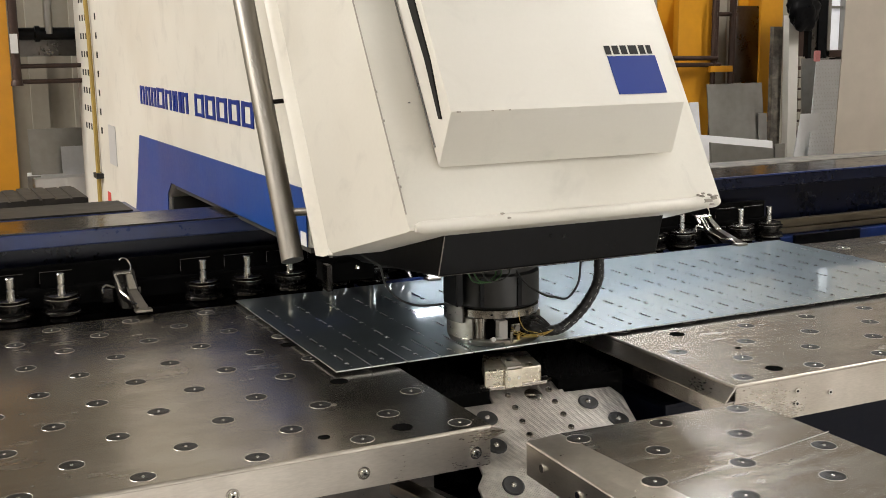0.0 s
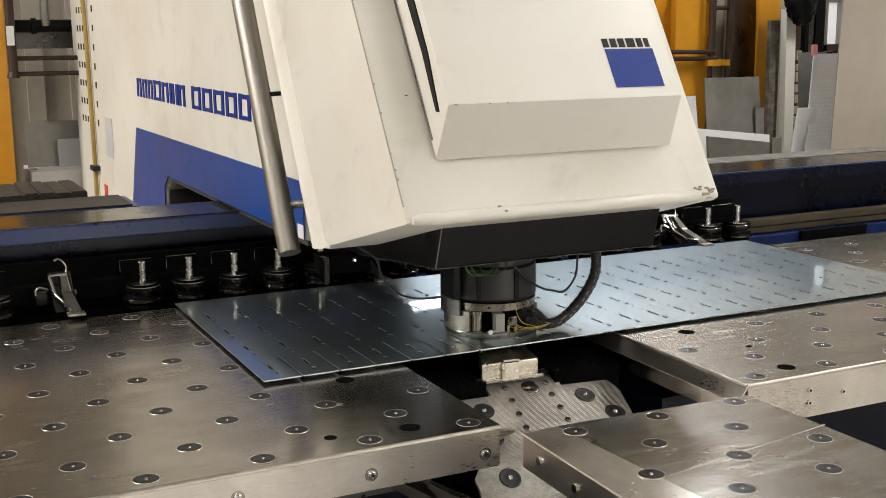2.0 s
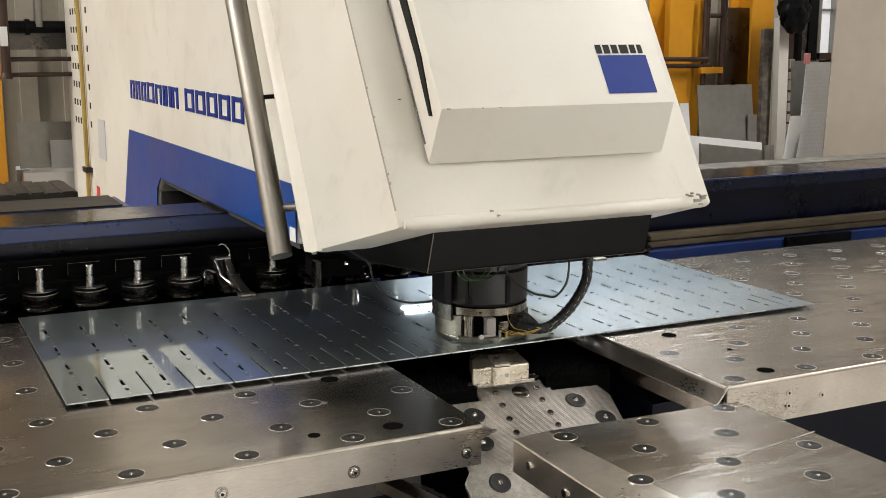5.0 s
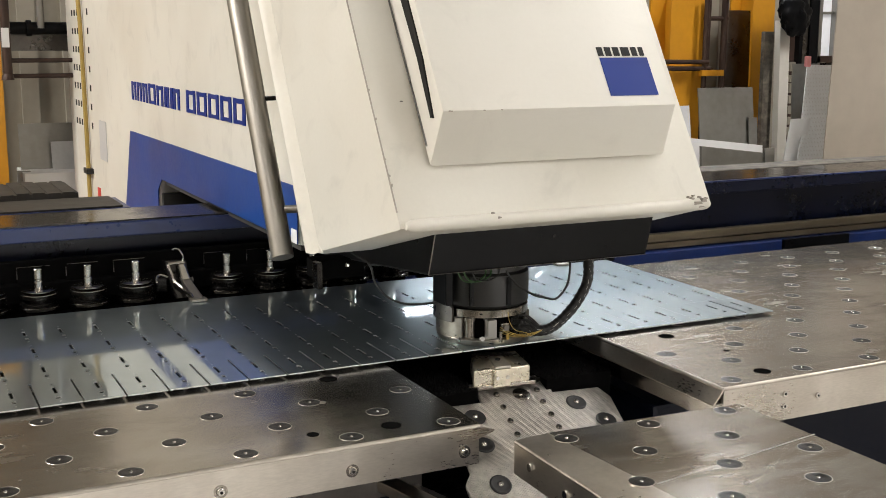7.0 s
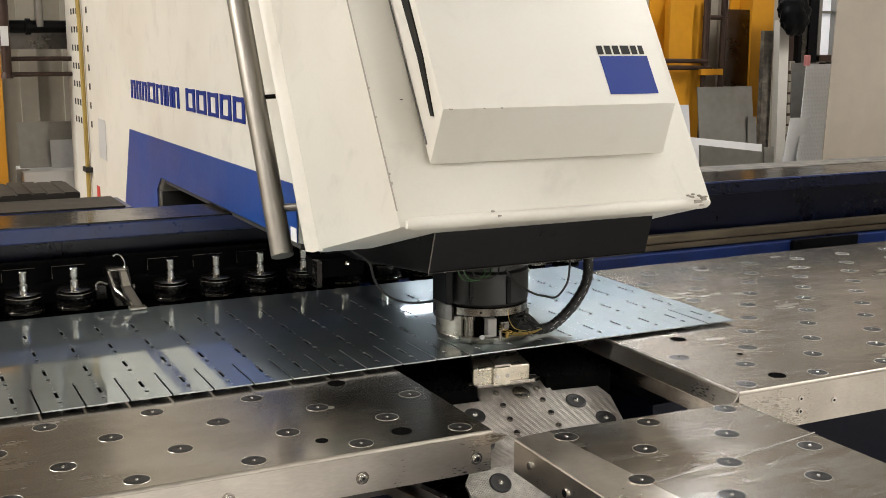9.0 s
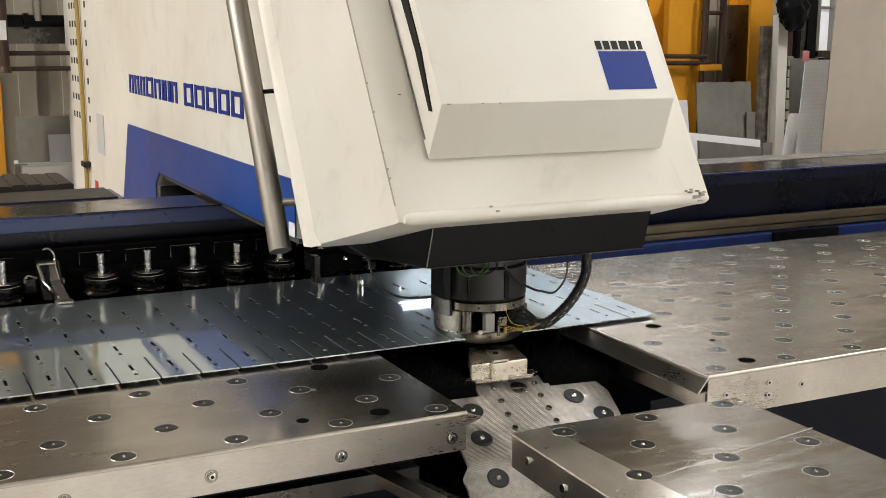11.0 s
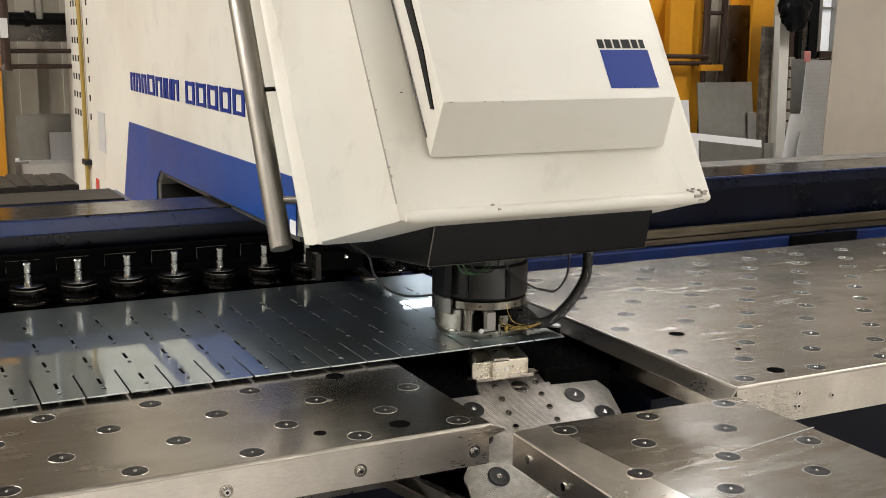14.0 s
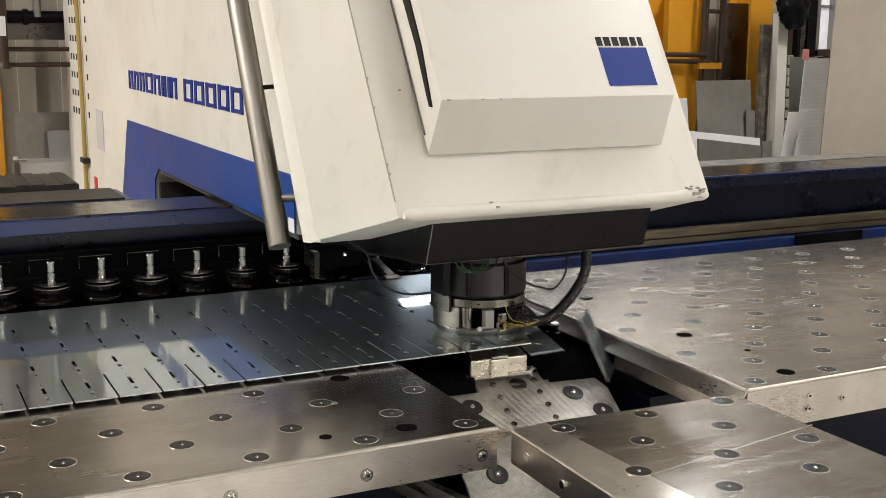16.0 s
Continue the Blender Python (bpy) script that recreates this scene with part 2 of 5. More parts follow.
def knurled(mat):
    """Fine crossed grooves, 4 mm apart."""
    nt = mat.node_tree
    co = nt.nodes.new("ShaderNodeTexCoord")
    waves = []
    for axis in ("X", "Y"):
        w = nt.nodes.new("ShaderNodeTexWave")
        w.wave_type, w.bands_direction = "BANDS", axis
        w.inputs["Scale"].default_value, w.inputs["Distortion"].default_value = 105.0, 0.4
        nt.links.new(co.outputs["Object"], w.inputs["Vector"])
        waves.append(w)
    mul = nt.nodes.new("ShaderNodeMath")
    mul.operation = "MULTIPLY"
    nt.links.new(waves[0].outputs["Fac"], mul.inputs[0])
    nt.links.new(waves[1].outputs["Fac"], mul.inputs[1])
    bp = nt.nodes.new("ShaderNodeBump")
    bp.inputs["Strength"].default_value, bp.inputs["Distance"].default_value = 1.0, 0.002
    nt.links.new(mul.outputs[0], bp.inputs["Height"])
    nt.links.new(bp.outputs[0], nt.nodes["Principled BSDF"].inputs["Normal"])


knurled(KNURL)
THROAT = material("dark_throat_grey", (0.045, 0.043, 0.04), 0.6, 0.0, 0.2, 30, 3)
GLOW = material("tube_diffuser", (0.9, 0.9, 0.9), 0.5, 0, 0, 40, 3, glow=(WARM, 9.0))
SKYLIGHT = material("window_sky", (0.8, 0.85, 0.9), 0.5, 0, 0, 40, 3, glow=(COOL, 17.0))
LENS = material("work_light_lens", (0.9, 0.9, 0.9), 0.4, 0, 0, 40, 3, glow=(COOL, 6.0))
# glow of the added fill panels behind the camera
FILL_PANE = material("glowing_fill_panel", (0.8, 0.82, 0.8), 0.5, 0, 0.1, 40, 3, glow=((1.0, 0.97, 0.93), 4.2))
FROSTED_PANE = material("frosted_window_sky", (0.7, 0.72, 0.75), 0.5, 0, 0.1, 40, 3, glow=(COOL, 0.22))


# ---- building helpers ----
BASES = {}


def thing(name, x, y, z, label, category, group="", kind=""):
    ob = new(name)
    ob.empty_display_size = 0.1
    ob.location = (x, y, z)
    BASES[ob.name] = Vector((x, y, z))
    return tagged(ob, label, category, group, kind)


def part(name, bm, mat, parent=None, label="", smooth=False, bevel=0.0):
    """Links a bmesh given in world places as one mesh, under its thing."""
    base = BASES[parent.name] if parent else Vector((0, 0, 0))
    bmesh.ops.recalc_face_normals(bm, faces=bm.faces)
    if bevel:
        edges = [e for e in bm.edges if len(e.link_faces) == 2 and e.calc_face_angle(0) > 0.5]
        bmesh.ops.bevel(bm, geom=edges, offset=bevel, segments=2, profile=0.6, affect="EDGES", clamp_overlap=True)
    if smooth:
        for f in bm.faces:
            f.smooth = True
        for e in bm.edges:
            if len(e.link_faces) == 2 and e.calc_face_angle(0) > 0.6:
                e.smooth = False
    bmesh.ops.translate(bm, verts=bm.verts, vec=-base)
    me = bpy.data.meshes.new(name)
    bm.to_mesh(me)
    bm.free()
    me.materials.append(mat)
    ob = new(name, me)
    if parent:
        ob.parent = parent
    BASES[ob.name] = base
    if label:
        ob["label"] = label
    return ob


def solid(name, bm, mat, label, category, group="", kind="", bevel=0.0, smooth=False):
    """A top-level thing of one mesh; its origin lies at the middle of its base."""
    lo = Vector([min(v.co[i] for v in bm.verts) for i in range(3)])
    hi = Vector([max(v.co[i] for v in bm.verts) for i in range(3)])
    base = Vector(((lo.x + hi.x) / 2, (lo.y + hi.y) / 2, lo.z))
    bmesh.ops.translate(bm, verts=bm.verts, vec=-base)
    ob = part(name, bm, mat, None, "", smooth, bevel)
    ob.location = base
    BASES[ob.name] = base
    return tagged(ob, label, category, group, kind)


def box(x0, x1, y0, y1, z0, z1, bm=None):
    bm = bm or bmesh.new()
    m = Matrix.LocRotScale(((x0 + x1) / 2, (y0 + y1) / 2, (z0 + z1) / 2), None, (x1 - x0, y1 - y0, z1 - z0))
    bmesh.ops.create_cube(bm, size=1, matrix=m)
    return bm


def prism(points, x0, x1, bm=None):
    """A polygon of (y, z) points drawn out along x."""
    bm = bm or bmesh.new()
    a = [bm.verts.new((x0, y, z)) for y, z in points]
    b = [bm.verts.new((x1, y, z)) for y, z in points]
    bm.faces.new(a), bm.faces.new(b[::-1])
    for i in range(len(points)):
        j = (i + 1) % len(points)
        bm.faces.new((a[i], b[i], b[j], a[j]))
    return bm


def plate(points, z0, z1, bm=None):
    """A polygon of (x, y) points between two heights."""
    bm = bm or bmesh.new()
    a = [bm.verts.new((x, y, z0)) for x, y in points]
    b = [bm.verts.new((x, y, z1)) for x, y in points]
    bm.faces.new(a[::-1]), bm.faces.new(b)
    for i in range(len(points)):
        j = (i + 1) % len(points)
        bm.faces.new((a[i], a[j], b[j], b[i]))
    return bm


def hull8(pts, bm=None):
    """A block from its eight corners: four below, four above, in turn."""
    bm = bm or bmesh.new()
    v = [bm.verts.new(p) for p in pts]
    for f in ((0, 3, 2, 1), (4, 5, 6, 7), (0, 1, 5, 4), (1, 2, 6, 5), (2, 3, 7, 6), (3, 0, 4, 7)):
        bm.faces.new([v[i] for i in f])
    return bm


def turned(x, y, profile, seg=28, bm=None, a0=0.0):
    """A body of revolution round an upright axis: profile of (radius, z), from below to above."""
    bm = bm or bmesh.new()
    rings = []
    for r, z in profile:
        rings.append([bm.verts.new((x + r * math.cos(a0 + 2 * math.pi * k / seg), y + r * math.sin(a0 + 2 * math.pi * k / seg), z))
                      for k in range(seg)])
    for lo, hi in zip(rings, rings[1:]):
        for k in range(seg):
            bm.faces.new((lo[k], lo[(k + 1) % seg], hi[(k + 1) % seg], hi[k]))
    bm.faces.new(rings[0][::-1]), bm.faces.new(rings[-1])
    return bm


def tube(points, radius, seg=10, bm=None, smooth_steps=0):
    """A round bar along a path of places."""
    bm = bm or bmesh.new()
    pts = [Vector(p) for p in points]
    if smooth_steps:
        fine = []
        for i in range(len(pts) - 1):
            p0, p1, p2, p3 = pts[max(i - 1, 0)], pts[i], pts[i + 1], pts[min(i + 2, len(pts) - 1)]
            for s in range(smooth_steps):
                t = s / smooth_steps
                fine.append(0.5 * (2 * p1 + (p2 - p0) * t + (2 * p0 - 5 * p1 + 4 * p2 - p3) * t * t + (3 * p1 - p0 - 3 * p2 + p3) * t ** 3))
        pts = fine + [pts[-1]]
    rings = []
    up = Vector((0.13, 0.31, 0.94)).normalized()
    for i, p in enumerate(pts):
        d = (pts[min(i + 1, len(pts) - 1)] - pts[max(i - 1, 0)]).normalized()
        s = d.cross(up).normalized()
        u = s.cross(d)
        r = radius(i / max(1, len(pts) - 1)) if callable(radius) else radius
        rings.append([bm.verts.new(p + r * (math.cos(2 * math.pi * k / seg) * s + math.sin(2 * math.pi * k / seg) * u)) for k in range(seg)])
    for lo, hi in zip(rings, rings[1:]):
        for k in range(seg):
            bm.faces.new((lo[k], lo[(k + 1) % seg], hi[(k + 1) % seg], hi[k]))
    bm.faces.new(rings[0][::-1]), bm.faces.new(rings[-1])
    return bm


def dome(x, y, z, r, h, bm=None, seg=10):
    return turned(x, y, [(r, z), (r * 0.9, z + h * 0.5), (r * 0.55, z + h * 0.9), (r * 0.15, z + h)], seg, bm)


# ---- the hall ----
def hall():
    floor = solid("floor", box(-6, 11, -4.9, 6.2, -0.1, 0), CONCRETE, "worn grey concrete workshop floor", "floor", kind="structure")
    ceiling = solid("ceiling", box(-6, 11, -6, 6.2, 5.6, 5.7), ROOF, "grey profiled roof of the workshop hall", "ceiling", kind="structure")
    solid("wall_west", box(-6.2, -6.0, -6, 6.2, 0, 5.6), CLADDING, "plain cladding wall of the hall", "wall", kind="structure")
    solid("wall_east", box(11, 11.2, -6, 6.2, 0, 5.6), CLADDING, "plain cladding wall of the hall", "wall", kind="structure")
    solid("wall_south", box(-6, 11, -4.9, -4.7, 0, 5.6), PALE_WALL, "plain cladding wall of the hall", "wall", kind="structure")
    bm = bmesh.new()
    # ribbed cladding with an opening for the high window
    def ribs(x0, x1, z0, z1):
        n = max(1, round((x1 - x0) / 0.2))
        w = (x1 - x0) / n
        for i in range(n):
            a = x0 + i * w
            box(a, a + w, 5.9, 6.05, z0, z1, bm)
            box(a + 0.06, a + 0.14, 5.87, 5.9, z0, z1, bm)
    ribs(-6, 2.6, 0, 5.6), ribs(2.6, 4.8, 0, 3.4), ribs(2.6, 4.8, 5.2, 5.6), ribs(4.8, 11, 0, 5.6)
    solid("wall_north", bm, CLADDING, "beige ribbed cladding wall behind the machine", "wall", kind="structure")
    def window(name, x0, x1, z0, z1, n, mat, label):
        win = thing(name, (x0 + x1) / 2, 5.95, z0, label, "window", kind="structure")
        w = (x1 - x0 - 0.04) / n
        for i in range(n):
            part("pane", box(x0 + 0.04 + i * w, x0 + (i + 1) * w, 5.98, 6.0, z0 + 0.04, z1 - 0.04), mat, win)
        bm = box(x0, x1, 5.9, 6.02, z0, z0 + 0.04)
        box(x0, x1, 5.9, 6.02, z1 - 0.04, z1, bm)
        for i in range(n + 1):
            box(x0 + i * w, x0 + i * w + 0.04, 5.9, 6.02, z0 + 0.04, z1 - 0.04, bm)
        part("window_frame", bm, PALE_STOCK, win)
    window("window_1", 2.6, 4.8, 3.4, 5.2, 2, SKYLIGHT, "high clear window in the cladding letting cool daylight in")
    # out-of-view glowing panels, added to brighten the hood's underside and front faces
    door = thing("door_1", 3.0, -4.66, 0.0, "unseen glowing door added to light the machine's front", "door", kind="structure")
    for i in range(4):
        part("panel", box(0.5 + i * 1.25, 1.72 + i * 1.25, -4.69, -4.67, 0.25, 1.75), FILL_PANE, door)
    bm = box(0.44, 5.51, -4.70, -4.65, 0.0, 0.25)
    box(0.44, 5.51, -4.70, -4.65, 1.75, 2.6, bm)
    for i in range(5):
        box(0.44 + i * 1.25, 0.50 + i * 1.25, -4.70, -4.65, 0.25, 1.75, bm)
    part("door_frame", bm, PALE_STOCK, door)
    # housings for the added overhead lights
    for lx, ly, watts in LAMPS:
        lamp = thing("ceiling_light", lx, ly, 5.12, "unseen fluorescent batten added under the hall roof", "light", "hall lights")
        part("housing", box(lx - 0.14, lx + 0.14, ly - 1.25, ly + 1.25, 5.2, 5.3), PALE_STOCK, lamp)
        part("diffuser", box(lx - 0.12, lx + 0.12, ly - 1.2, ly + 1.2, 5.13, 5.2), GLOW, lamp)
        part("hanger", tube([(lx, ly, 5.3), (lx, ly, 5.6)], 0.01), PALE_STOCK, lamp)


hall()


# ---- the punching machine ----
LEAN = 0.61


def front_y(z):
    return 1.746 + LEAN * (z - 1.269)


def machine():
    m = thing("punching_machine", 1.105, 3.4, 0.0,
              "cream and blue sheet metal punching machine with C-shaped frame", "machine")
    # C-frame: arm over the throat, column behind, lower jaw
    side = [(2.285, 1.13), (3.545, 1.13), (3.60, 1.09), (3.62, 0.0), (4.72, 0.0), (4.72, 2.9), (2.60, 2.9), (2.285, 1.5)]
    part("frame_cover", prism(side, 0.79, 1.42), CREAM, m, "cream painted frame cover", bevel=0.012)
    part("lower_jaw", prism([(1.75, 0.0), (3.6, 0.0), (3.6, 0.72), (1.75, 0.72)], 0.86, 1.35), BLACK, m, "black lower jaw", bevel=0.01)
    # thin dark grey sheets over the throat's top and back faces
    part("throat_lining", box(0.80, 1.41, 2.30, 3.54, 1.118, 1.1285), THROAT, m, "thin dark sheet on the throat's face")
    part("throat_lining", box(0.80, 1.41, 3.585, 3.617, 0.5, 1.085), THROAT, m, "thin dark sheet on the throat's face")
    # blue band on both flanks, 3 mm proud
    band = [(2.287, 1.135), (3.54, 1.135), (3.597, 1.095), (3.612, 0.6), (4.30, 0.6), (3.985, 1.252), (2.287, 1.258)]
    part("blue_band", prism(band, 0.787, 0.7895), BLUE, m, "blue painted band")
    part("blue_band", prism(band, 1.4205, 1.423), BLUE, m, "blue painted band")
    # lettering of the maker as plain blocks
    z0, z1 = 1.356, 1.416
    widths = [0.085, 0.085, 0.085, 0.115, 0.10, 0.075, 0.04, 0.09, 0, 0.115, 0.115, 0.115, 0.115, 0.115]
    y = 3.935
    for w in widths:
        if w == 0:
            y -= 0.06
            continue
        bm = bmesh.new()
        s = 0.023
        zz0, zz1 = z0 + 0.004, z1 + (0.004 if w < 0.11 else 0.006)
        if w <= 0.05:
            box(0.7875, 0.7895, y - w + 0.008, y, zz0, zz1, bm)
        else:
            box(0.7875, 0.7895, y - s, y, zz0, zz1, bm)
            box(0.7875, 0.7895, y - w + 0.018, y - w + 0.018 + s, zz0, zz1, bm)
            box(0.7872, 0.7892, y - w + 0.020, y - 0.004, zz1 - 0.012, zz1 - 0.001, bm)
            if w > 0.11:
                box(0.7872, 0.7892, y - w + 0.020, y - 0.004, zz0 + 0.001, zz0 + 0.010, bm)
        part("letter_block", bm, BLUE_INK, m)
        y -= w
    part("rating_plate", box(0.7875, 0.7895, 4.44, 4.58, 1.10, 1.25), PALE_STOCK, m, "small grey rating plate")
    part("red_mark", box(0.7875, 0.7895, 4.62, 4.68, 0.80, 0.98), RED, m, "red sticker")
    part("notice_label", box(0.7865, 0.7885, 2.288, 2.325, 1.135, 1.165), WHITE_CARD, m, "small white notice label")
    # slotted rear cabinet with a cable
    part("rear_cabinet", box(0.80, 1.40, 4.73, 5.33, 0.0, 1.79), CREAM, m, "cream rear cabinet with rows of vent slots", bevel=0.01)
    for i in range(12):
        for j in range(4):
            yy = (4.78, 5.02, 5.085, 5.15)[j]
            zc = 1.02 + i * 0.075 + 0.02
            part("vent_slot", box(0.7985, 0.8015, yy, yy + 0.024, zc + 0.16, zc + 0.185), BLACK_INK, m)
    part("hose", tube([(0.787, 4.87, 0.7), (0.787, 4.87, 1.2), (0.787, 4.89, 1.6), (0.787, 4.91, 1.77), (0.82, 4.91, 1.80)], 0.009, 8, None, 6), BRASS, m,
         "ochre hose tied to the cabinet", smooth=True)
    part("hose_tie", box(0.772, 0.80, 4.82, 4.90, 1.015, 1.035), RUBBER, m)
    # head cover
    zt = 2.9
    yr = lambda z: 2.115 + 0.555 * (z - 1.143)
    bm = hull8([(0.785, 1.752, 1.243), (1.455, 1.752, 1.243), (1.475, 2.115, 1.143), (0.755, 2.115, 1.143),
                (0.785, front_y(zt), zt), (1.455, front_y(zt), zt), (1.475, yr(zt), zt), (0.755, yr(zt), zt)])
    part("head_cover", bm, CREAM, m, "cream head cover leaning back", bevel=0.018, smooth=True)
    # folded rim along the rear edge of the cover's flank
    bm = bmesh.new()
    rings = []
    for z in (1.150, 2.88):
        ye = yr(z)
        rings.append([bm.verts.new((0.7565 + dx + 0.0015, ye - dy, z + 0.006 * (dy > 0.03))) for dx, dy in
                      ((0.003, 0.002), (-0.013, 0.004), (-0.0140, 0.006), (-0.0140, 0.011), (-0.011, 0.016), (-0.005, 0.026), (0.0, 0.045), (0.006, 0.050))])
    n = len(rings[0])
    for i in range(n):
        bm.faces.new((rings[0][i], rings[0][(i + 1) % n], rings[1][(i + 1) % n], rings[1][i]))
    bm.faces.new(rings[0][::-1]), bm.faces.new(rings[1])
    part("flank_rim", bm, CREAM, m, "folded rim of the cover", smooth=True)
    # rolled lower lip of the cover, with chipped paint
    bm = tube([(0.798, 1.7565, 1.2505), (1.442, 1.7565, 1.2505)], lambda t: 0.0115 * min(1, 0.55 + 14 * min(t, 1 - t)), 16, None, 40)
    part("nose_lip", bm, CREAM, m, "rolled lip", smooth=True)
    rnd = random.Random(3)
    for cx, cz, n in ((1.412, 1.262, 7), (0.985, 1.260, 2)):
        for k in range(n):
            x, z, w = cx + rnd.uniform(-0.03, 0.02), cz + rnd.uniform(-0.006, 0.006), rnd.uniform(0.002, 0.008)
            part("paint_chip", hull8([(x, 1.744, z), (x + w, 1.744, z + 0.001), (x + w, 1.75, z + 0.001), (x, 1.75, z),
                                      (x + 0.002, 1.744, z + 0.004), (x + w - 0.001, 1.744, z + 0.003), (x + w, 1.75, z + 0.003), (x, 1.75, z + 0.003)]), PRIMER, m)
    for x, z, w, h in ((1.398, 1.252, 0.020, 0.006), (1.416, 1.256, 0.012, 0.008), (1.409, 1.246, 0.014, 0.004)):
        part("paint_chip", hull8([(x, 1.7445, z), (x + w, 1.7445, z + 0.001), (x + w, 1.75, z + 0.001), (x, 1.75, z),
                                  (x + 0.003, 1.7445, z + h), (x + w - 0.002, 1.7445, z + h - 0.001), (x + w, 1.75, z + h), (x, 1.75, z + h)]), PRIMER, m)
    # seam between the flank and the front of the cover
    bm = tube([(0.7835, front_y(1.275) + 0.012, 1.275), (0.7835, front_y(2.8) + 0.012, 2.8)], 0.0015, 6)
    part("cover_seam", bm, PRIMER, m)
    # bared spots along the seam and the hood's lower edge
    for k in range(8):
        z = 1.285 + 0.4 * rnd.random() ** 1.4
        w, y = rnd.uniform(0.001, 0.003), front_y(z) + 0.009
        part("paint_chip", box(0.7832, 0.7832 + w, y, y + rnd.uniform(0.003, 0.006), z, z + rnd.uniform(0.001, 0.005)), PRIMER, m)
    for k in range(4):
        x, w = rnd.uniform(0.868, 1.0), rnd.uniform(0.001, 0.004)
        part("paint_chip", box(x, x + w, 1.7505, 1.754, 1.4425, 1.4443 + rnd.uniform(0.0, 0.0006)), PRIMER, m)
    # hood on the leaning front
    def hood_pts(x0, x1):
        za, zb = 1.344, 2.8
        return [(x0, front_y(za) + 0.012, za), (x1 + 0.014, front_y(za) + 0.012, za), (x1, front_y(zb) + 0.02, zb), (x0, front_y(zb) + 0.02, zb),
                (x0, 1.752, 1.444), (x1, 1.752, 1.444), (x1, 1.752 + LEAN * (2.75 - 1.444), 2.75), (x0, 1.752 + LEAN * (2.75 - 1.444), 2.75)]
    part("hood", hull8(hood_pts(0.865, 1.352)), HOOD, m, "raised cream hood box", bevel=0.006, smooth=True)
    # dark slot along the hood's flank, and the joint where the hood meets the cover
    f = lambda z, d: 1.752 + LEAN * (z - 1.444) + d
    for za, a0, a1, zb, b0, b1 in ((1.43, 0.042, 0.052, 1.53, 0.024, 0.045), (1.53, 0.024, 0.045, 2.7, 0.018, 0.12)):
        bm = hull8([(0.862, f(za, a0), za), (0.868, f(za, a0), za), (0.868, f(za, a1), za), (0.862, f(za, a1), za),
                    (0.862, f(zb, b0), zb), (0.868, f(zb, b0), zb), (0.868, f(zb, b1), zb), (0.862, f(zb, b1), zb)])
        part("hood_slot", bm, BLACK_INK, m, "dark slot beside the hood")
    part("hood_joint", tube([(0.864, front_y(1.38) + 0.0, 1.38), (0.850, front_y(2.7), 2.7)], 0.0018, 6), DARK_STEEL, m)
    for zz, dx in ((1.455, 0.09),):
        part("cover_screw", dome(0.80 + dx * 0.4, front_y(zz) - 0.001, zz, 0.003, 0.002), DARK_STEEL, m)
    # maker's square and the plain blocks above it, on the hood's face
    def on_hood(x0, x1, z0, z1, lift=0.0015):
        f = lambda z: 1.752 + LEAN * (z - 1.444) - lift
        return hull8([(x0, f(z0), z0), (x1, f(z0), z0), (x1, f(z0) + 0.003, z0), (x0, f(z0) + 0.003, z0),
                      (x0, f(z1), z1), (x1, f(z1), z1), (x1, f(z1) + 0.003, z1), (x0, f(z1) + 0.003, z1)])
    part("maker_square", on_hood(1.212, 1.318, 1.462, 1.530), BLUE_INK, m, "blue square of the maker")
    x = 1.211
    for i, w in enumerate((0.016, 0.017, 0.017, 0.022, 0.016, 0.014)):
        part("mark_block", on_hood(x, x + w - 0.004, 1.533, 1.549), BLACK_INK, m)
        x += w + 0.001
    # black skirt under the cover
    bm = hull8([(0.89, 1.862, 1.138), (1.375, 1.862, 1.138), (1.375, 2.32, 1.10), (0.86, 2.32, 1.10),
                (0.905, 1.858, 1.235), (1.392, 1.858, 1.235), (1.392, 2.32, 1.20), (0.84, 2.32, 1.20)])
    part("skirt", bm, BLACK, m, "black lower skirt of the head", bevel=0.004)
    # highlights along the glossy skirt's edges, built as thin steel beads
    part("skirt_edge", tube([(0.8905, 1.8615, 1.139), (0.9052, 1.8575, 1.232)], 0.0013, 6), DARK_STEEL, m, "thin bead drawn as the corner's highlight")
    part("skirt_edge", tube([(0.8905, 1.8615, 1.1385), (1.3745, 1.8615, 1.1385)], 0.0009, 6), DARK_STEEL, m, "thin bead drawn as the lower edge's highlight")
    # bumper tube with two pins
    part("guard_tube", tube([(0.725, 2.198, 1.127), (0.725, 2.835, 2.36)], 0.0228, 24), TUBE, m, "brushed stainless guard tube", smooth=True)
    part("guard_pin", tube([(0.725, 2.25, 1.218), (0.80, 2.19, 1.225)], 0.0085, 12), TUBE, m, smooth=True)
    part("guard_pin", tube([(0.725, 2.36, 1.437), (0.80, 2.31, 1.444)], 0.005, 10), OILY, m, smooth=True)
    return m


machine()


def work_light():
    w = thing("work_light", 1.315, 2.715, 1.06, "slim shaded work light under the machine arm", "light")
    bm = box(1.21, 1.415, 2.68, 2.75, 1.073, 1.1178)
    box(1.21, 1.216, 2.68, 2.75, 1.060, 1.0728, bm)
    box(1.409, 1.415, 2.68, 2.75, 1.060, 1.0728, bm)
    box(1.2162, 1.4088, 2.744, 2.75, 1.060, 1.0728, bm)
    part("housing", bm, BLACK, w, "black shaded housing")
    part("lens", box(1.218, 1.407, 2.690, 2.740, 1.0668, 1.0728), LENS, w, "glowing white lens")


work_light()


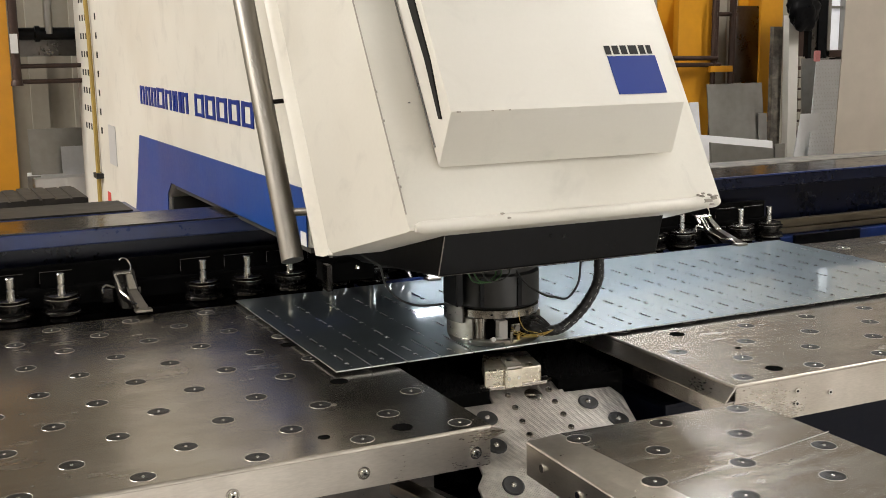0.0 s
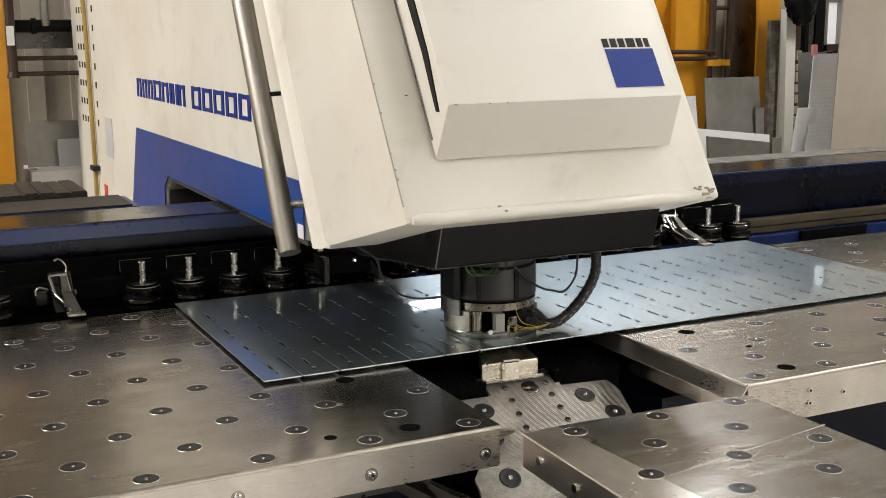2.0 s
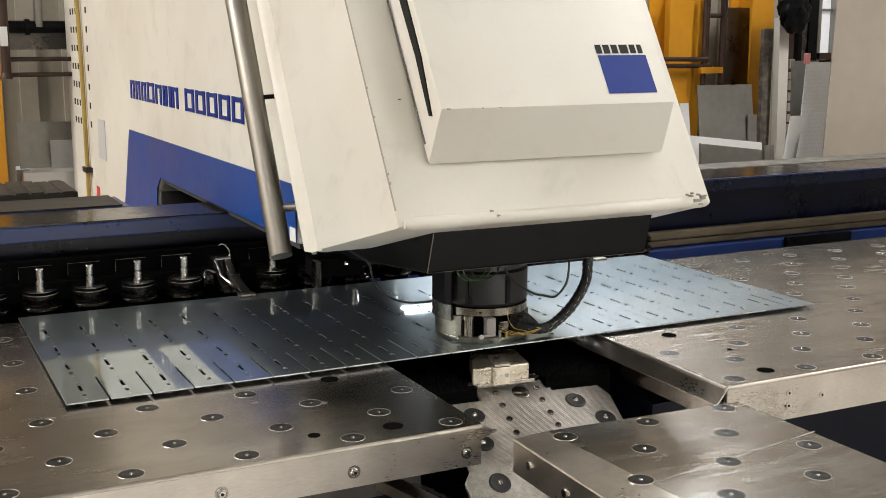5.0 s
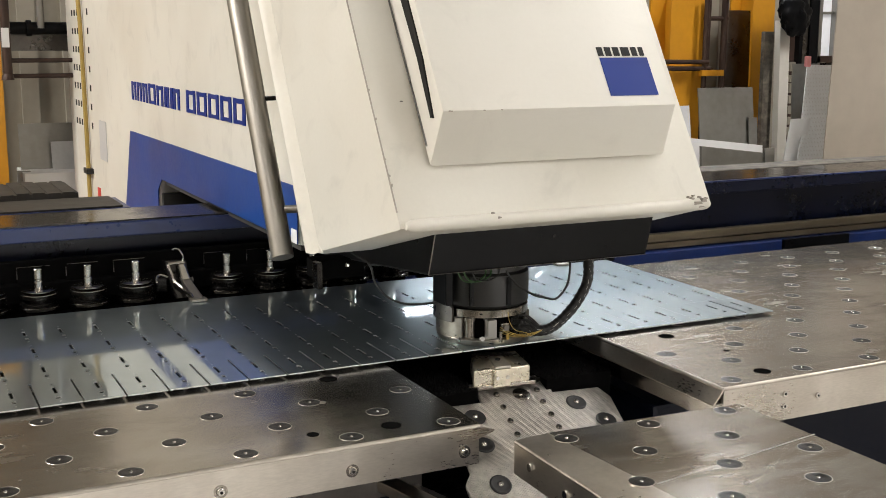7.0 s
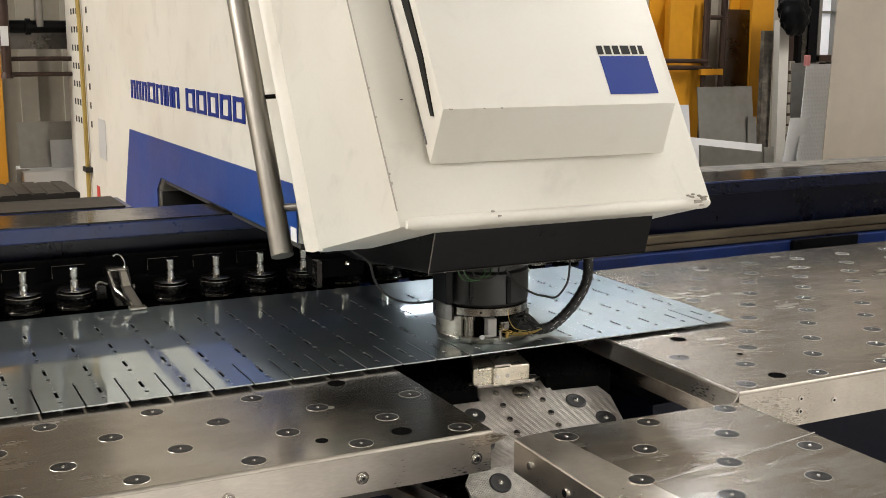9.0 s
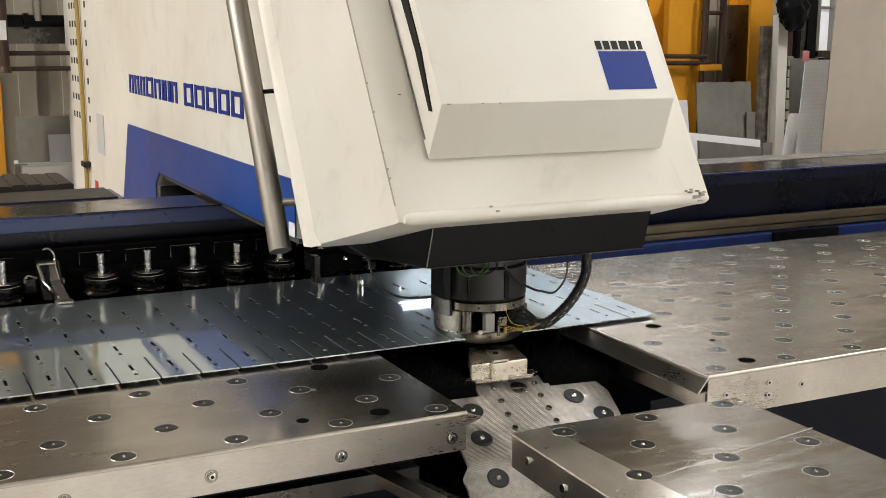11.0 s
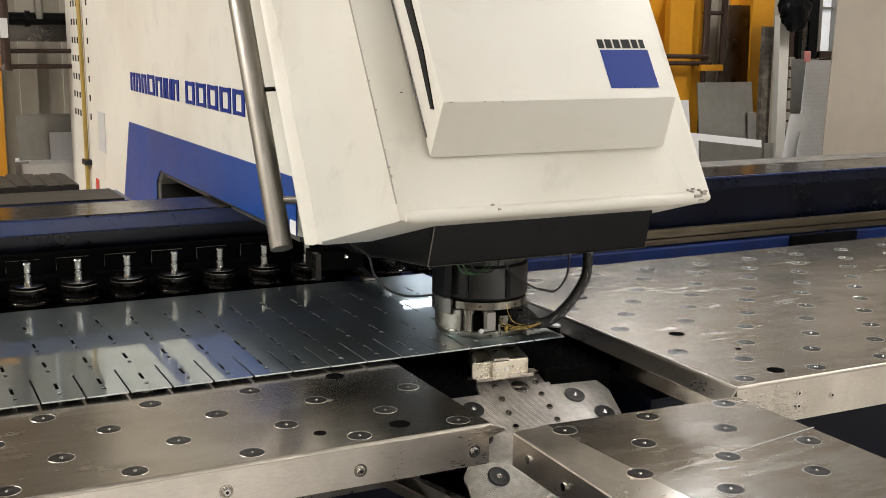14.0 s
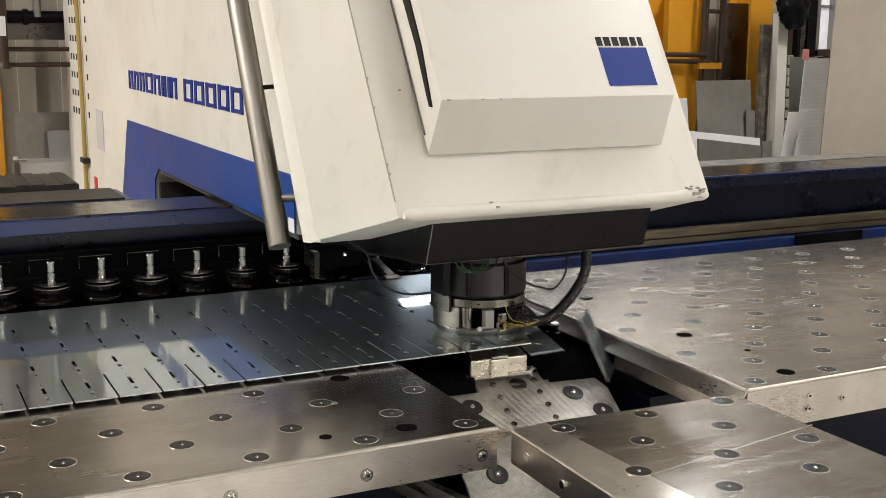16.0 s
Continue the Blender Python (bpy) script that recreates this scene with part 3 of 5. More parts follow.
def punch_head():
    hx, hy = 1.105, 2.05
    h = thing("punch_head", hx, hy, 0.945, "dark steel punch head with tool holder and cables", "punch head")
    part("upper_housing", turned(hx, hy, [(0.088, 1.0333), (0.094, 1.039), (0.094, 1.10), (0.088, 1.105), (0.088, 1.15)], 36), GLOSS_BLACK, h, smooth=True)
    part("flange", turned(hx, hy, [(0.088, 1.014), (0.093, 1.016), (0.093, 1.031), (0.088, 1.033)], 36), TOOL_RIM, h, "steel ring", smooth=True)
    part("core", turned(hx, hy, [(0.064, 0.962), (0.064, 1.0138)], 28), PIT, h, smooth=True)
    for deg, r, mat in ((222, 0.0135, TOOL_RIM), (250, 0.008, DARK_STEEL), (300, 0.010, OILY), (325, 0.012, OILY), (355, 0.010, OILY), (20, 0.012, OILY), (120, 0.012, OILY), (180, 0.012, OILY)):
        a = math.radians(deg)
        x, y = hx + 0.077 * math.cos(a), hy + 0.077 * math.sin(a)
        c = part("column", turned(x, y, [(r, 0.9663), (r, 0.969), (r * 0.92, 0.970), (r * 0.92, 1.006), (r * 1.1, 1.007), (r * 1.1, 1.0138)], 16), mat, h, smooth=True)
        part("foot_ring", turned(x, y, [(r * 1.08, 0.9664), (r * 1.08, 0.9685)], 16), PIT, c)
    part("stripper_cup", turned(hx, hy, [(0.050, 0.9425), (0.066, 0.9435), (0.080, 0.948), (0.089, 0.955), (0.094, 0.963), (0.096, 0.970), (0.0945, 0.972), (0.086, 0.972), (0.07, 0.9662)], 48),
         CUP_STEEL, h, "round worn stripper cup", smooth=True)
    def cup_wall(deg0, deg1, ra, rb, z0, z1):
        bm = bmesh.new()
        arc = [math.radians(deg0 + (deg1 - deg0) * i / 14) for i in range(15)]
        lo = [[bm.verts.new((hx + r * math.cos(a), hy + r * math.sin(a), z)) for a in arc] for r, z in ((ra, z0), (rb, z0), (rb, z1), (ra, z1))]
        for k in range(len(arc) - 1):
            for a, b in ((0, 1), (1, 2), (2, 3), (3, 0)):
                bm.faces.new((lo[a][k], lo[a][k + 1], lo[b][k + 1], lo[b][k]))
        bm.faces.new([lo[i][0] for i in range(4)]), bm.faces.new([lo[i][-1] for i in range(4)])
        return bm
    part("cup_wall", cup_wall(120, 216, 0.088, 0.096, 0.9722, 1.0138), CUP_STEEL, h, "worn curved cup wall", True)
    part("cup_wall", cup_wall(330, 400, 0.088, 0.096, 0.9722, 1.0138), CUP_STEEL, h, "worn curved cup wall", True)
    part("side_shell", cup_wall(150, 205, 0.0965, 0.103, 1.004, 1.036), DARK_STEEL, h, "dark curved shoulder of the cup", True)
    for a in (228, 275):
        x, y = hx + 0.0945 * math.cos(math.radians(a)), hy + 0.0945 * math.sin(math.radians(a))
        part("housing_rib", box(x - 0.005, x + 0.005, y - 0.0025, y + 0.0025, 1.04, 1.098), BLACK, h, "", bevel=0.001)
    for a in (240, 288):
        x, y = hx + 0.0925 * math.cos(math.radians(a)), hy + 0.0925 * math.sin(math.radians(a))
        part("ring_screw", dome(x, y, 1.0225, 0.003, 0.003), BLACK_INK, h)
    part("clip_block", box(1.068, 1.088, 1.957, 1.972, 0.974, 1.012), CLIP_GREY, h, "pale grey plastic sensor clip", bevel=0.002)
    part("clip_block", box(1.097, 1.116, 1.955, 1.968, 0.984, 1.004), TOOL_RIM, h, "steel sensor clip", bevel=0.003)
    part("clip_screw", tube([(1.106, 1.955, 0.996), (1.106, 1.949, 0.996)], 0.006, 14), DARK_STEEL, h, "", True)
    part("clip_post", tube([(1.096, 1.956, 0.966), (1.096, 1.956, 0.988)], 0.0035, 10), TOOL_RIM, h, "", True)
    part("brass_screw", tube([(1.108, 1.95, 0.972), (1.108, 1.95, 0.983)], 0.0035, 10), BRASS, h, "brass screw", True)
    part("nozzle", tube([(1.048, 1.955, 0.978), (1.070, 1.95, 0.980)], 0.0028, 10), CLIP_GREY, h, "white hose nipple", True)
    part("nozzle", tube([(1.052, 1.9495, 0.9785), (1.0525, 1.953, 0.9788)], 0.0045, 12), WHITE_CARD, h, "white hose nipple", True)
    part("side_lug", box(0.995, 1.012, 2.0, 2.06, 1.04, 1.12), BLACK, h, "", bevel=0.003)
    rnd = random.Random(9)
    for k in range(9):
        z, e = 0.984 + 0.003 * k, rnd.uniform(-0.006, 0.006)
        part("tangled_wire", tube([(1.128, 1.972, z), (1.15, 1.955 + e, z + 0.008 + e), (1.172, 1.96 - e, z - 0.004), (1.195, 1.975, 0.978 + 0.001 * k)], 0.0016, 6, None, 5), RUBBER, h, "thin black wire", True)
    return h


punch_head()


# ---- tables, carriage and sheet ----
CASTER_MESHES = {}


def ball_caster(parent, x, y, z=0.95, r=0.0185):
    """A ball caster: dark insert, bright rim and ball, on shared meshes."""
    if not CASTER_MESHES:
        for name, bm, mat in (("ball_caster", turned(0, 0, [(r, -0.006), (r, 0.0003), (r - 0.002, 0.0006), (0.0120, 0.0007), (0.0116, 0.0004), (0.0110, 0.0004), (0.0106, 0.0007), (0.0072, 0.0007), (0.0068, 0.0003), (0.0045, 0.0003)], 24), CASTER),
                              ("rim", turned(0, 0, [(r + 0.0001, -0.003), (r + 0.0011, -0.003), (r + 0.0011, 0.0001), (r + 0.0006, 0.0006), (r + 0.0001, 0.0002)], 24), EDGE_STEEL),
                              ("ball", dome(0, 0, 0.0003, 0.0030, 0.0020), CHROME)):
            ob = part(name, bm, mat, None, "", True)
            CASTER_MESHES[name] = ob.data
            bpy.data.objects.remove(ob)
    base = BASES[parent.name]
    ring = new("ball_caster", CASTER_MESHES["ball_caster"])
    ring.parent = parent
    ring.location = Vector((x, y, z)) - base
    for name in ("rim", "ball"):
        ob = new(name, CASTER_MESHES[name])
        ob.parent = ring


def table_left():
    t = thing("support_table", 0.0, 2.08, 0.85, "brushed steel ball table beside the punch head", "table", "ball tables")
    pts = [(-1.6, 1.5805), (0.846, 1.5805), (0.846, 2.62), (-1.6, 2.62)]
    part("table_top", plate(pts, 0.945, 0.95), STEEL, t)
    part("bent_edge", tube([(-1.6, 1.5805, 0.9447), (0.846, 1.5805, 0.9447)], 0.005, 16), BEND, t, "worn bent edge", True)
    part("front_flange", box(-1.6, 0.843, 1.5756, 1.579, 0.884, 0.9447), EDGE_STEEL, t)
    part("corner_tab", hull8([(0.843, 1.5758, 0.926), (0.870, 1.5758, 0.9345), (0.870, 1.5788, 0.9345), (0.843, 1.5788, 0.926),
                              (0.843, 1.5758, 0.948), (0.873, 1.5758, 0.937), (0.873, 1.5788, 0.937), (0.843, 1.5788, 0.948)]), EDGE_STEEL, t, "bent corner tab")
    part("end_flange", box(0.836, 0.845, 1.583, 2.62, 0.90, 0.9449), EDGE_STEEL, t)
    for k in range(0, 14):
        x = 0.806 - 0.0852 * k
        for j in range(6):
            y = (1.612 if k % 2 == 0 else 1.708) + 0.192 * j
            if y < 2.6 and not (k == 1 and j == 1):
                ball_caster(t, x, y)
    for x, y, r in ((0.714, 1.92, 0.0165), (0.714, 1.635, 0.0165), (0.585, 1.649, 0.010), (0.714, 2.21, 0.0165)):
        part("bolt_hole", turned(x, y, [(r, 0.9490), (r, 0.9506)], 20), PIT, t)
    part("mark", turned(0.655, 1.795, [(0.007, 0.9497), (0.007, 0.9504)], 16), EDGE_STEEL, t)
    for x, z in ((0.622, 0.909), (0.8165, 0.908), (0.415, 0.912), (0.204, 0.912), (0.0, 0.912)):
        part("flange_bolt", tube([(x, 1.576, z), (x, 1.572, z), (x, 1.570, z)], lambda t: 0.0075 - 0.0025 * t * t, 14), CHROME, t, "bright domed bolt", True)
        part("bolt_socket", tube([(x, 1.5705, z), (x, 1.5695, z)], 0.0024, 8), BLACK_INK, t)
        part("bolt_washer", tube([(x, 1.5757, z), (x, 1.5745, z)], 0.0105, 16), STEEL, t, "", True)
    return t


EDGE0, EDGE1 = 1.328, 1.333


def table_right():
    t = thing("support_table", 2.4, 2.05, 0.85, "brushed steel ball table beside the punch head", "table", "ball tables")
    part("table_top", plate([(1.333, 1.5635), (4.2, 1.5635), (4.2, 2.57), (1.338, 2.57)], 0.945, 0.95), RUBBED_STEEL, t)
    part("bent_edge", tube([(1.333, 1.5635, 0.9447), (4.2, 1.5635, 0.9447)], 0.005, 16), BEND, t, "worn bent edge", True)
    part("bent_edge", tube([(EDGE0 + 0.005, 1.5635, 0.9447), (EDGE1 + 0.005, 2.57, 0.9447)], 0.005, 16), BEND, t, "worn bent edge", True)
    part("front_flange", box(1.331, 4.2, 1.5586, 1.562, 0.869, 0.9447), EDGE_STEEL, t)
    part("chamfer", hull8([(1.309, 1.5595, 0.921), (1.313, 1.5595, 0.921), (1.318, 2.57, 0.921), (1.314, 2.57, 0.921),
                           (1.331, 1.5595, 0.9475), (1.335, 1.5595, 0.9475), (1.340, 2.57, 0.9475), (1.336, 2.57, 0.9475)]), EDGE_STEEL, t, "bevelled table edge")
    part("chamfer_lip", hull8([(1.309, 1.5595, 0.9185), (1.330, 1.5595, 0.9185), (1.335, 2.57, 0.9185), (1.314, 2.57, 0.9185),
                               (1.309, 1.5595, 0.9208), (1.330, 1.5595, 0.9208), (1.335, 2.57, 0.9208), (1.314, 2.57, 0.9208)]), BEND, t, "folded lower lip")
    part("end_flange", hull8([(1.329, 1.563, 0.88), (1.339, 1.563, 0.88), (1.344, 2.57, 0.88), (1.334, 2.57, 0.88), (1.329, 1.563, 0.935), (1.339, 1.563, 0.9447), (1.344, 2.57, 0.9447), (1.334, 2.57, 0.935)]), STEEL, t)
    for k in range(0, 22):
        x = 1.377 + 0.0855 * k
        for j in range(6):
            y = (1.594 if k % 2 == 0 else 1.695) + 0.1935 * j
            if y < 2.55 and not (k == 1 and j == 1):
                ball_caster(t, x, y)
    for x, y, r in ((1.466, 1.612, 0.0165), (1.461, 1.90, 0.0165), (1.461, 2.263, 0.0165), (1.501, 1.756, 0.006)):
        part("bolt_hole", turned(x, y, [(r, 0.9490), (r, 0.9506)], 20), PIT, t)
    for x, z in ((1.474, 0.920), (1.555, 0.906), (1.474, 0.896), (1.372, 0.910), (1.79, 0.909)):
        part("flange_bolt", tube([(x, 1.559, z), (x, 1.5552, z)], 0.0055, 12), CHROME, t, "bright domed bolt", True)
        part("bolt_socket", tube([(x, 1.5554, z), (x, 1.5548, z)], 0.0024, 8), BLACK_INK, t)
    for y in (1.60, 1.83):
        xx = 1.329 + 0.005 * (y - 1.563) / 1.045
        part("flange_bolt", tube([(xx + 0.001, y, 0.915), (xx - 0.003, y, 0.915)], 0.005, 12), CHROME, t, "", True)
    return t


def table_front():
    t = thing("front_table", 1.08, 1.1, 0.85, "short steel ball table fixed before the punch head", "table", "ball tables")
    part("table_top", plate([(0.923, 1.491), (1.293, 1.474), (1.305, 0.3), (1.002, 0.3)], 0.945, 0.95), RUBBED_STEEL, t)
    part("sloped_edge", hull8([(0.864, 1.493, 0.941), (0.9228, 1.491, 0.945), (1.0018, 0.3, 0.945), (0.840, 0.3, 0.941),
                               (0.864, 1.493, 0.946), (0.9228, 1.491, 0.9499), (1.0018, 0.3, 0.9499), (0.840, 0.3, 0.946)]), EDGE_STEEL, t, "sloping side edge")
    part("bent_edge", tube([(0.8655, 1.4925, 0.9425), (0.8415, 0.3, 0.9425)], 0.0034, 12), BEND, t, "worn bent edge", True)
    part("side_flange", hull8([(0.8625, 1.492, 0.892), (0.866, 1.492, 0.892), (0.842, 0.3, 0.892), (0.8385, 0.3, 0.892), (0.8625, 1.492, 0.9425), (0.866, 1.492, 0.9425), (0.842, 0.3, 0.9425), (0.8385, 0.3, 0.9425)]), EDGE_STEEL, t)
    part("front_flange", hull8([(0.866, 1.4915, 0.892), (1.293, 1.4735, 0.892), (1.293, 1.4695, 0.892), (0.866, 1.4875, 0.892),
                                (0.866, 1.4915, 0.9405), (1.293, 1.4735, 0.9445), (1.293, 1.4695, 0.9445), (0.866, 1.4875, 0.9405)]), EDGE_STEEL, t)
    for k in range(5):
        for j in range(5):
            y = 1.456 - 0.198 * j - (0.099 if k % 2 else 0)
            if y > 0.4:
                ball_caster(t, 0.935 + 0.0785 * k, y)
    for y, z in ((1.44, 0.92), (1.335, 0.915), (1.2, 0.915)):
        xx = 0.8625 - 0.020 * (1.492 - y)
        part("flange_bolt", tube([(xx + 0.002, y, z), (xx - 0.0035, y, z)], 0.0065, 12), CHROME, t, "bright domed bolt", True)
    part("top_joint", plate([(0.95, 1.24), (1.30, 1.30), (1.30, 1.3015), (0.95, 1.2415)], 0.9499, 0.9504), EDGE_STEEL, t)
    return t


LEFT, RIGHT = table_left(), table_right()
table_front()


def cross_beam():
    b = thing("cross_beam", 1.5, 2.95, 0.8, "blue guide beam running through the machine throat", "beam")
    part("top_bar", box(-2.0, 1.10, 2.85, 3.06, 1.084, 1.120), BLUE_BEAM, b, "blue painted top bar with chipped edge", bevel=0.003)
    # same bar further right: its shade is painted in, only the edge stays blue
    part("top_bar", box(1.102, 4.6, 2.85, 3.06, 1.084, 1.120), NAVY, b, "top bar, darkened to near-black navy for shade", bevel=0.003)
    part("edge_strip", box(1.102, 4.6, 2.848, 2.856, 1.1205, 1.1245), BLUE_BEAM, b, "blue edge strip")
    part("wear_strip", box(-2.0, 4.6, 2.857, 3.055, 1.1205, 1.1245), OILY, b, "oily dark wear strip")
    part("rear_bar", box(-2.0, 0.62, 3.18, 3.40, 0.98, 1.108), BLUE_BEAM, b, bevel=0.003)
    part("rear_cover", box(-2.0, 0.60, 3.186, 3.395, 1.1082, 1.1135), DARK_DUST, b, "dusty dark cover strip", bevel=0.001)
    bm = bmesh.new()
    for k in range(60):
        x = -2.0 + k * 0.042
        h = 0.002 * math.sin(k * 1.7)
        box(x, x + 0.034, 3.42, 3.70, 1.0, 1.128 + h, bm)
        box(x + 0.034, x + 0.042, 3.422, 3.698, 1.0, 1.1245, bm)
    part("bellows", bm, DARK_DUST, b, "black folded bellows cover")
    part("dust_cover", box(1.5, 4.6, 3.07, 3.20, 1.0, 1.126), DUSTY, b, "dusty grey cover", bevel=0.006)
    part("back_plate", box(-2.0, 4.6, 2.93, 3.05, 0.80, 1.083), NAVY, b)
    part("guide_rail", box(-2.0, 4.6, 2.84, 2.87, 0.947, 0.972), RAIL, b, bevel=0.003)
    part("guide_rail", box(-2.0, 4.6, 2.845, 2.875, 0.925, 0.944), RAIL, b, bevel=0.003)
    # left half of the bar is flat black, right half blue
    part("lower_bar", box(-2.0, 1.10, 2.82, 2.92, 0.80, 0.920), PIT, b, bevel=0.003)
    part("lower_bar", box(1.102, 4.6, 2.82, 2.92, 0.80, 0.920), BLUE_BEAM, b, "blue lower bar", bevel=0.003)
    part("junction_plate", box(2.62, 2.90, 2.806, 2.819, 0.86, 0.925), BLACK, b, "black junction plate")
    return b


BEAM = cross_beam()
SLOT0, PITCH = 0.785, 0.1107


def tool_rail():
    r = thing("tool_rail", SLOT0, 2.70, 0.93, "black linear magazine rail with punching tools and sheet clamps", "tool magazine")
    x0, x1 = SLOT0 - 9.6 * PITCH, SLOT0 + 15.6 * PITCH
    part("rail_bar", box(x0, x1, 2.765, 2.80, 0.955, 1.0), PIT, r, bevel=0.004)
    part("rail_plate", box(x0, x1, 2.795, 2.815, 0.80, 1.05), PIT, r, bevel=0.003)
    for k in (-9, -8, -7, -6, -5, -4, -1, 0, 1, 2, 3, 5, 6, 7, 8, 9, 10, 11, 12, 14, 15):
        x = SLOT0 + k * PITCH
        h = part("tool_holder", turned(x, 2.70, [(0.034, 0.955), (0.043, 0.957), (0.043, 0.968), (0.034, 0.970), (0.034, 0.980), (0.042, 0.982), (0.042, 0.992), (0.028, 0.998), (0.012, 0.999)], 24), OILY, r, "", True)
        part("punch_shank", turned(x, 2.70, [(0.0095, 0.997), (0.0095, 1.018), (0.007, 1.020), (0.007, 1.024), (0.0095, 1.026), (0.0095, 1.046), (0.008, 1.048)], 14), CHROME, h, "bright punch shank", True)
        part("holder_arm", box(x - 0.02, x + 0.02, 2.72, 2.78, 0.962, 0.985), BLACK, h)
        part("back_bracket", box(x - 0.038, x + 0.038, 2.772, 2.776, 1.0, 1.040), PIT, h)
        # lit outline of the black bracket, drawn as a thin steel line
        part("bracket_edge", tube([(x - 0.038, 2.771, 1.012), (x - 0.038, 2.771, 1.040), (x + 0.036, 2.771, 1.040)], 0.0008, 5), DARK_STEEL, h)
        part("holder_rim", turned(x, 2.70, [(0.0422, 0.9895), (0.0428, 0.990), (0.0428, 0.9915), (0.0422, 0.992)], 28), TOOL_RIM, h, "turned steel rim", True)
        part("holder_rim", turned(x, 2.70, [(0.0432, 0.9545), (0.0462, 0.956), (0.0462, 0.9615), (0.0432, 0.963)], 28), TOOL_RIM, h, "turned steel rim", True)
        part("holder_cap", turned(x, 2.70, [(0.0330, 0.9960), (0.0385, 0.9970), (0.0385, 0.9990), (0.030, 1.0012), (0.014, 1.0020)], 24), TOOL_RIM, h, "turned steel cap", True)
        part("lower_ring", turned(x, 2.70, [(0.030, 0.938), (0.038, 0.940), (0.038, 0.948), (0.032, 0.953)], 24), OILY, h, "", True)
    for k in (-2.6, 4, 13):
        x = SLOT0 + k * PITCH
        c = part("sheet_clamp", prism([(2.79, 0.962), (2.79, 1.030), (2.745, 1.032), (2.71, 0.995), (2.66, 0.972), (2.64, 0.9595), (2.70, 0.9595)], x - 0.030, x + 0.022), OILY, r, "oily steel sheet clamp", bevel=0.004)
        part("clamp_arm", hull8([(x - 0.004, 2.60, 0.9605), (x + 0.020, 2.60, 0.9605), (x + 0.020, 2.645, 0.9605), (x - 0.004, 2.645, 0.9605),
                                 (x - 0.010, 2.665, 0.999), (x + 0.012, 2.665, 0.999), (x + 0.010, 2.70, 1.0), (x - 0.008, 2.70, 1.0)]), DARK_STEEL, c, "worn curved clamp arm", bevel=0.003)
        part("clamp_arm", hull8([(x - 0.010, 2.665, 0.9992), (x + 0.012, 2.665, 0.9992), (x + 0.010, 2.70, 1.0002), (x - 0.008, 2.70, 1.0002),
                                 (x - 0.006, 2.715, 1.030), (x + 0.010, 2.715, 1.030), (x + 0.010, 2.735, 1.032), (x - 0.006, 2.735, 1.032)]), TOOL_RIM, c, "worn upper clamp arm", bevel=0.003)
        part("clamp_arm", tube([(x - 0.030, 2.715, 1.028), (x - 0.026, 2.70, 1.010), (x - 0.022, 2.685, 0.992), (x - 0.008, 2.655, 0.978), (x - 0.006, 2.62, 0.966)], 0.0042, 10, None, 6), TOOL_RIM, c, "bright clamp edge", True)
        part("clamp_bar", tube([(x - 0.030, 2.715, 1.030), (x + 0.010, 2.715, 1.032)], 0.0035, 10), TOOL_RIM, c, "", True)
        part("jaw", box(x - 0.014, x + 0.024, 2.60, 2.628, 0.9593, 0.9655), CUP_STEEL, c, "steel jaw", bevel=0.002)
        part("pivot", tube([(x + 0.0215, 2.70, 0.99), (x + 0.0255, 2.70, 0.99)], 0.007, 14), DARK_STEEL, c, "", True)
        part("spring_wire", tube([(x + 0.006, 2.72, 1.030), (x + 0.010, 2.725, 1.044), (x + 0.004, 2.73, 1.058), (x - 0.006, 2.735, 1.064), (x - 0.015, 2.735, 1.060)], 0.0021, 8, None, 5), CHROME, c, "bent spring wire", True)
        part("lever", tube([(x - 0.064, 2.69, 0.992), (x - 0.062, 2.695, 1.004), (x - 0.052, 2.70, 1.008), (x - 0.036, 2.695, 1.002)], 0.0032, 8, None, 5), TOOL_RIM, c, "bent lever", True)
        part("lever_block", box(x - 0.064, x - 0.036, 2.70, 2.74, 0.965, 1.0), OILY, c, "", bevel=0.004)
    # the rail lies 4 cm further back and a touch lower
    for ob in r.children_recursive:
        if ob.data.users == 1:
            for v in ob.data.vertices:
                y = v.co.y + BASES[r.name].y
                if y > 2.64:
                    v.co.y += 0.04
                    v.co.z -= 0.006
    return r


TOOLS = tool_rail()

COL, ROW, NCOL = 0.0722, 0.1432, 23
SX, SY = 0.722, 1.955


def metal_sheet():
    s = thing("metal_sheet", SX, SY, 0.9562, "galvanised steel sheet with rows of punched slots", "sheet")
    z0, z1 = 0.9562, 0.9587
    holes = []
    for c in range(NCOL):
        cx = SX + (c + 0.5) * COL
        for j in range(4):
            cy = 2.040 + ROW * j
            holes.append((cx - 0.003, cx + 0.003, cy - 0.020, cy + 0.020))
            holes.append((cx - 0.0035, cx + 0.0035, cy - 0.052, cy - 0.039))
            holes.append((cx - 0.0012, cx + 0.0012, cy - 0.071, cy - 0.068))
            holes.append((cx - 0.0012, cx + 0.0012, cy + 0.036, cy + 0.039))
    for c in range(1, NCOL):
        x = SX + c * COL
        holes.append((x - 0.0018, x + 0.0018, SY, SY + 0.142))
    # the two last front parts are bodies of their own
    holes.append((SX + 21 * COL + 0.0018, SX + 23 * COL, SY, SY + 0.1418))
    return s, holes, z0, z1


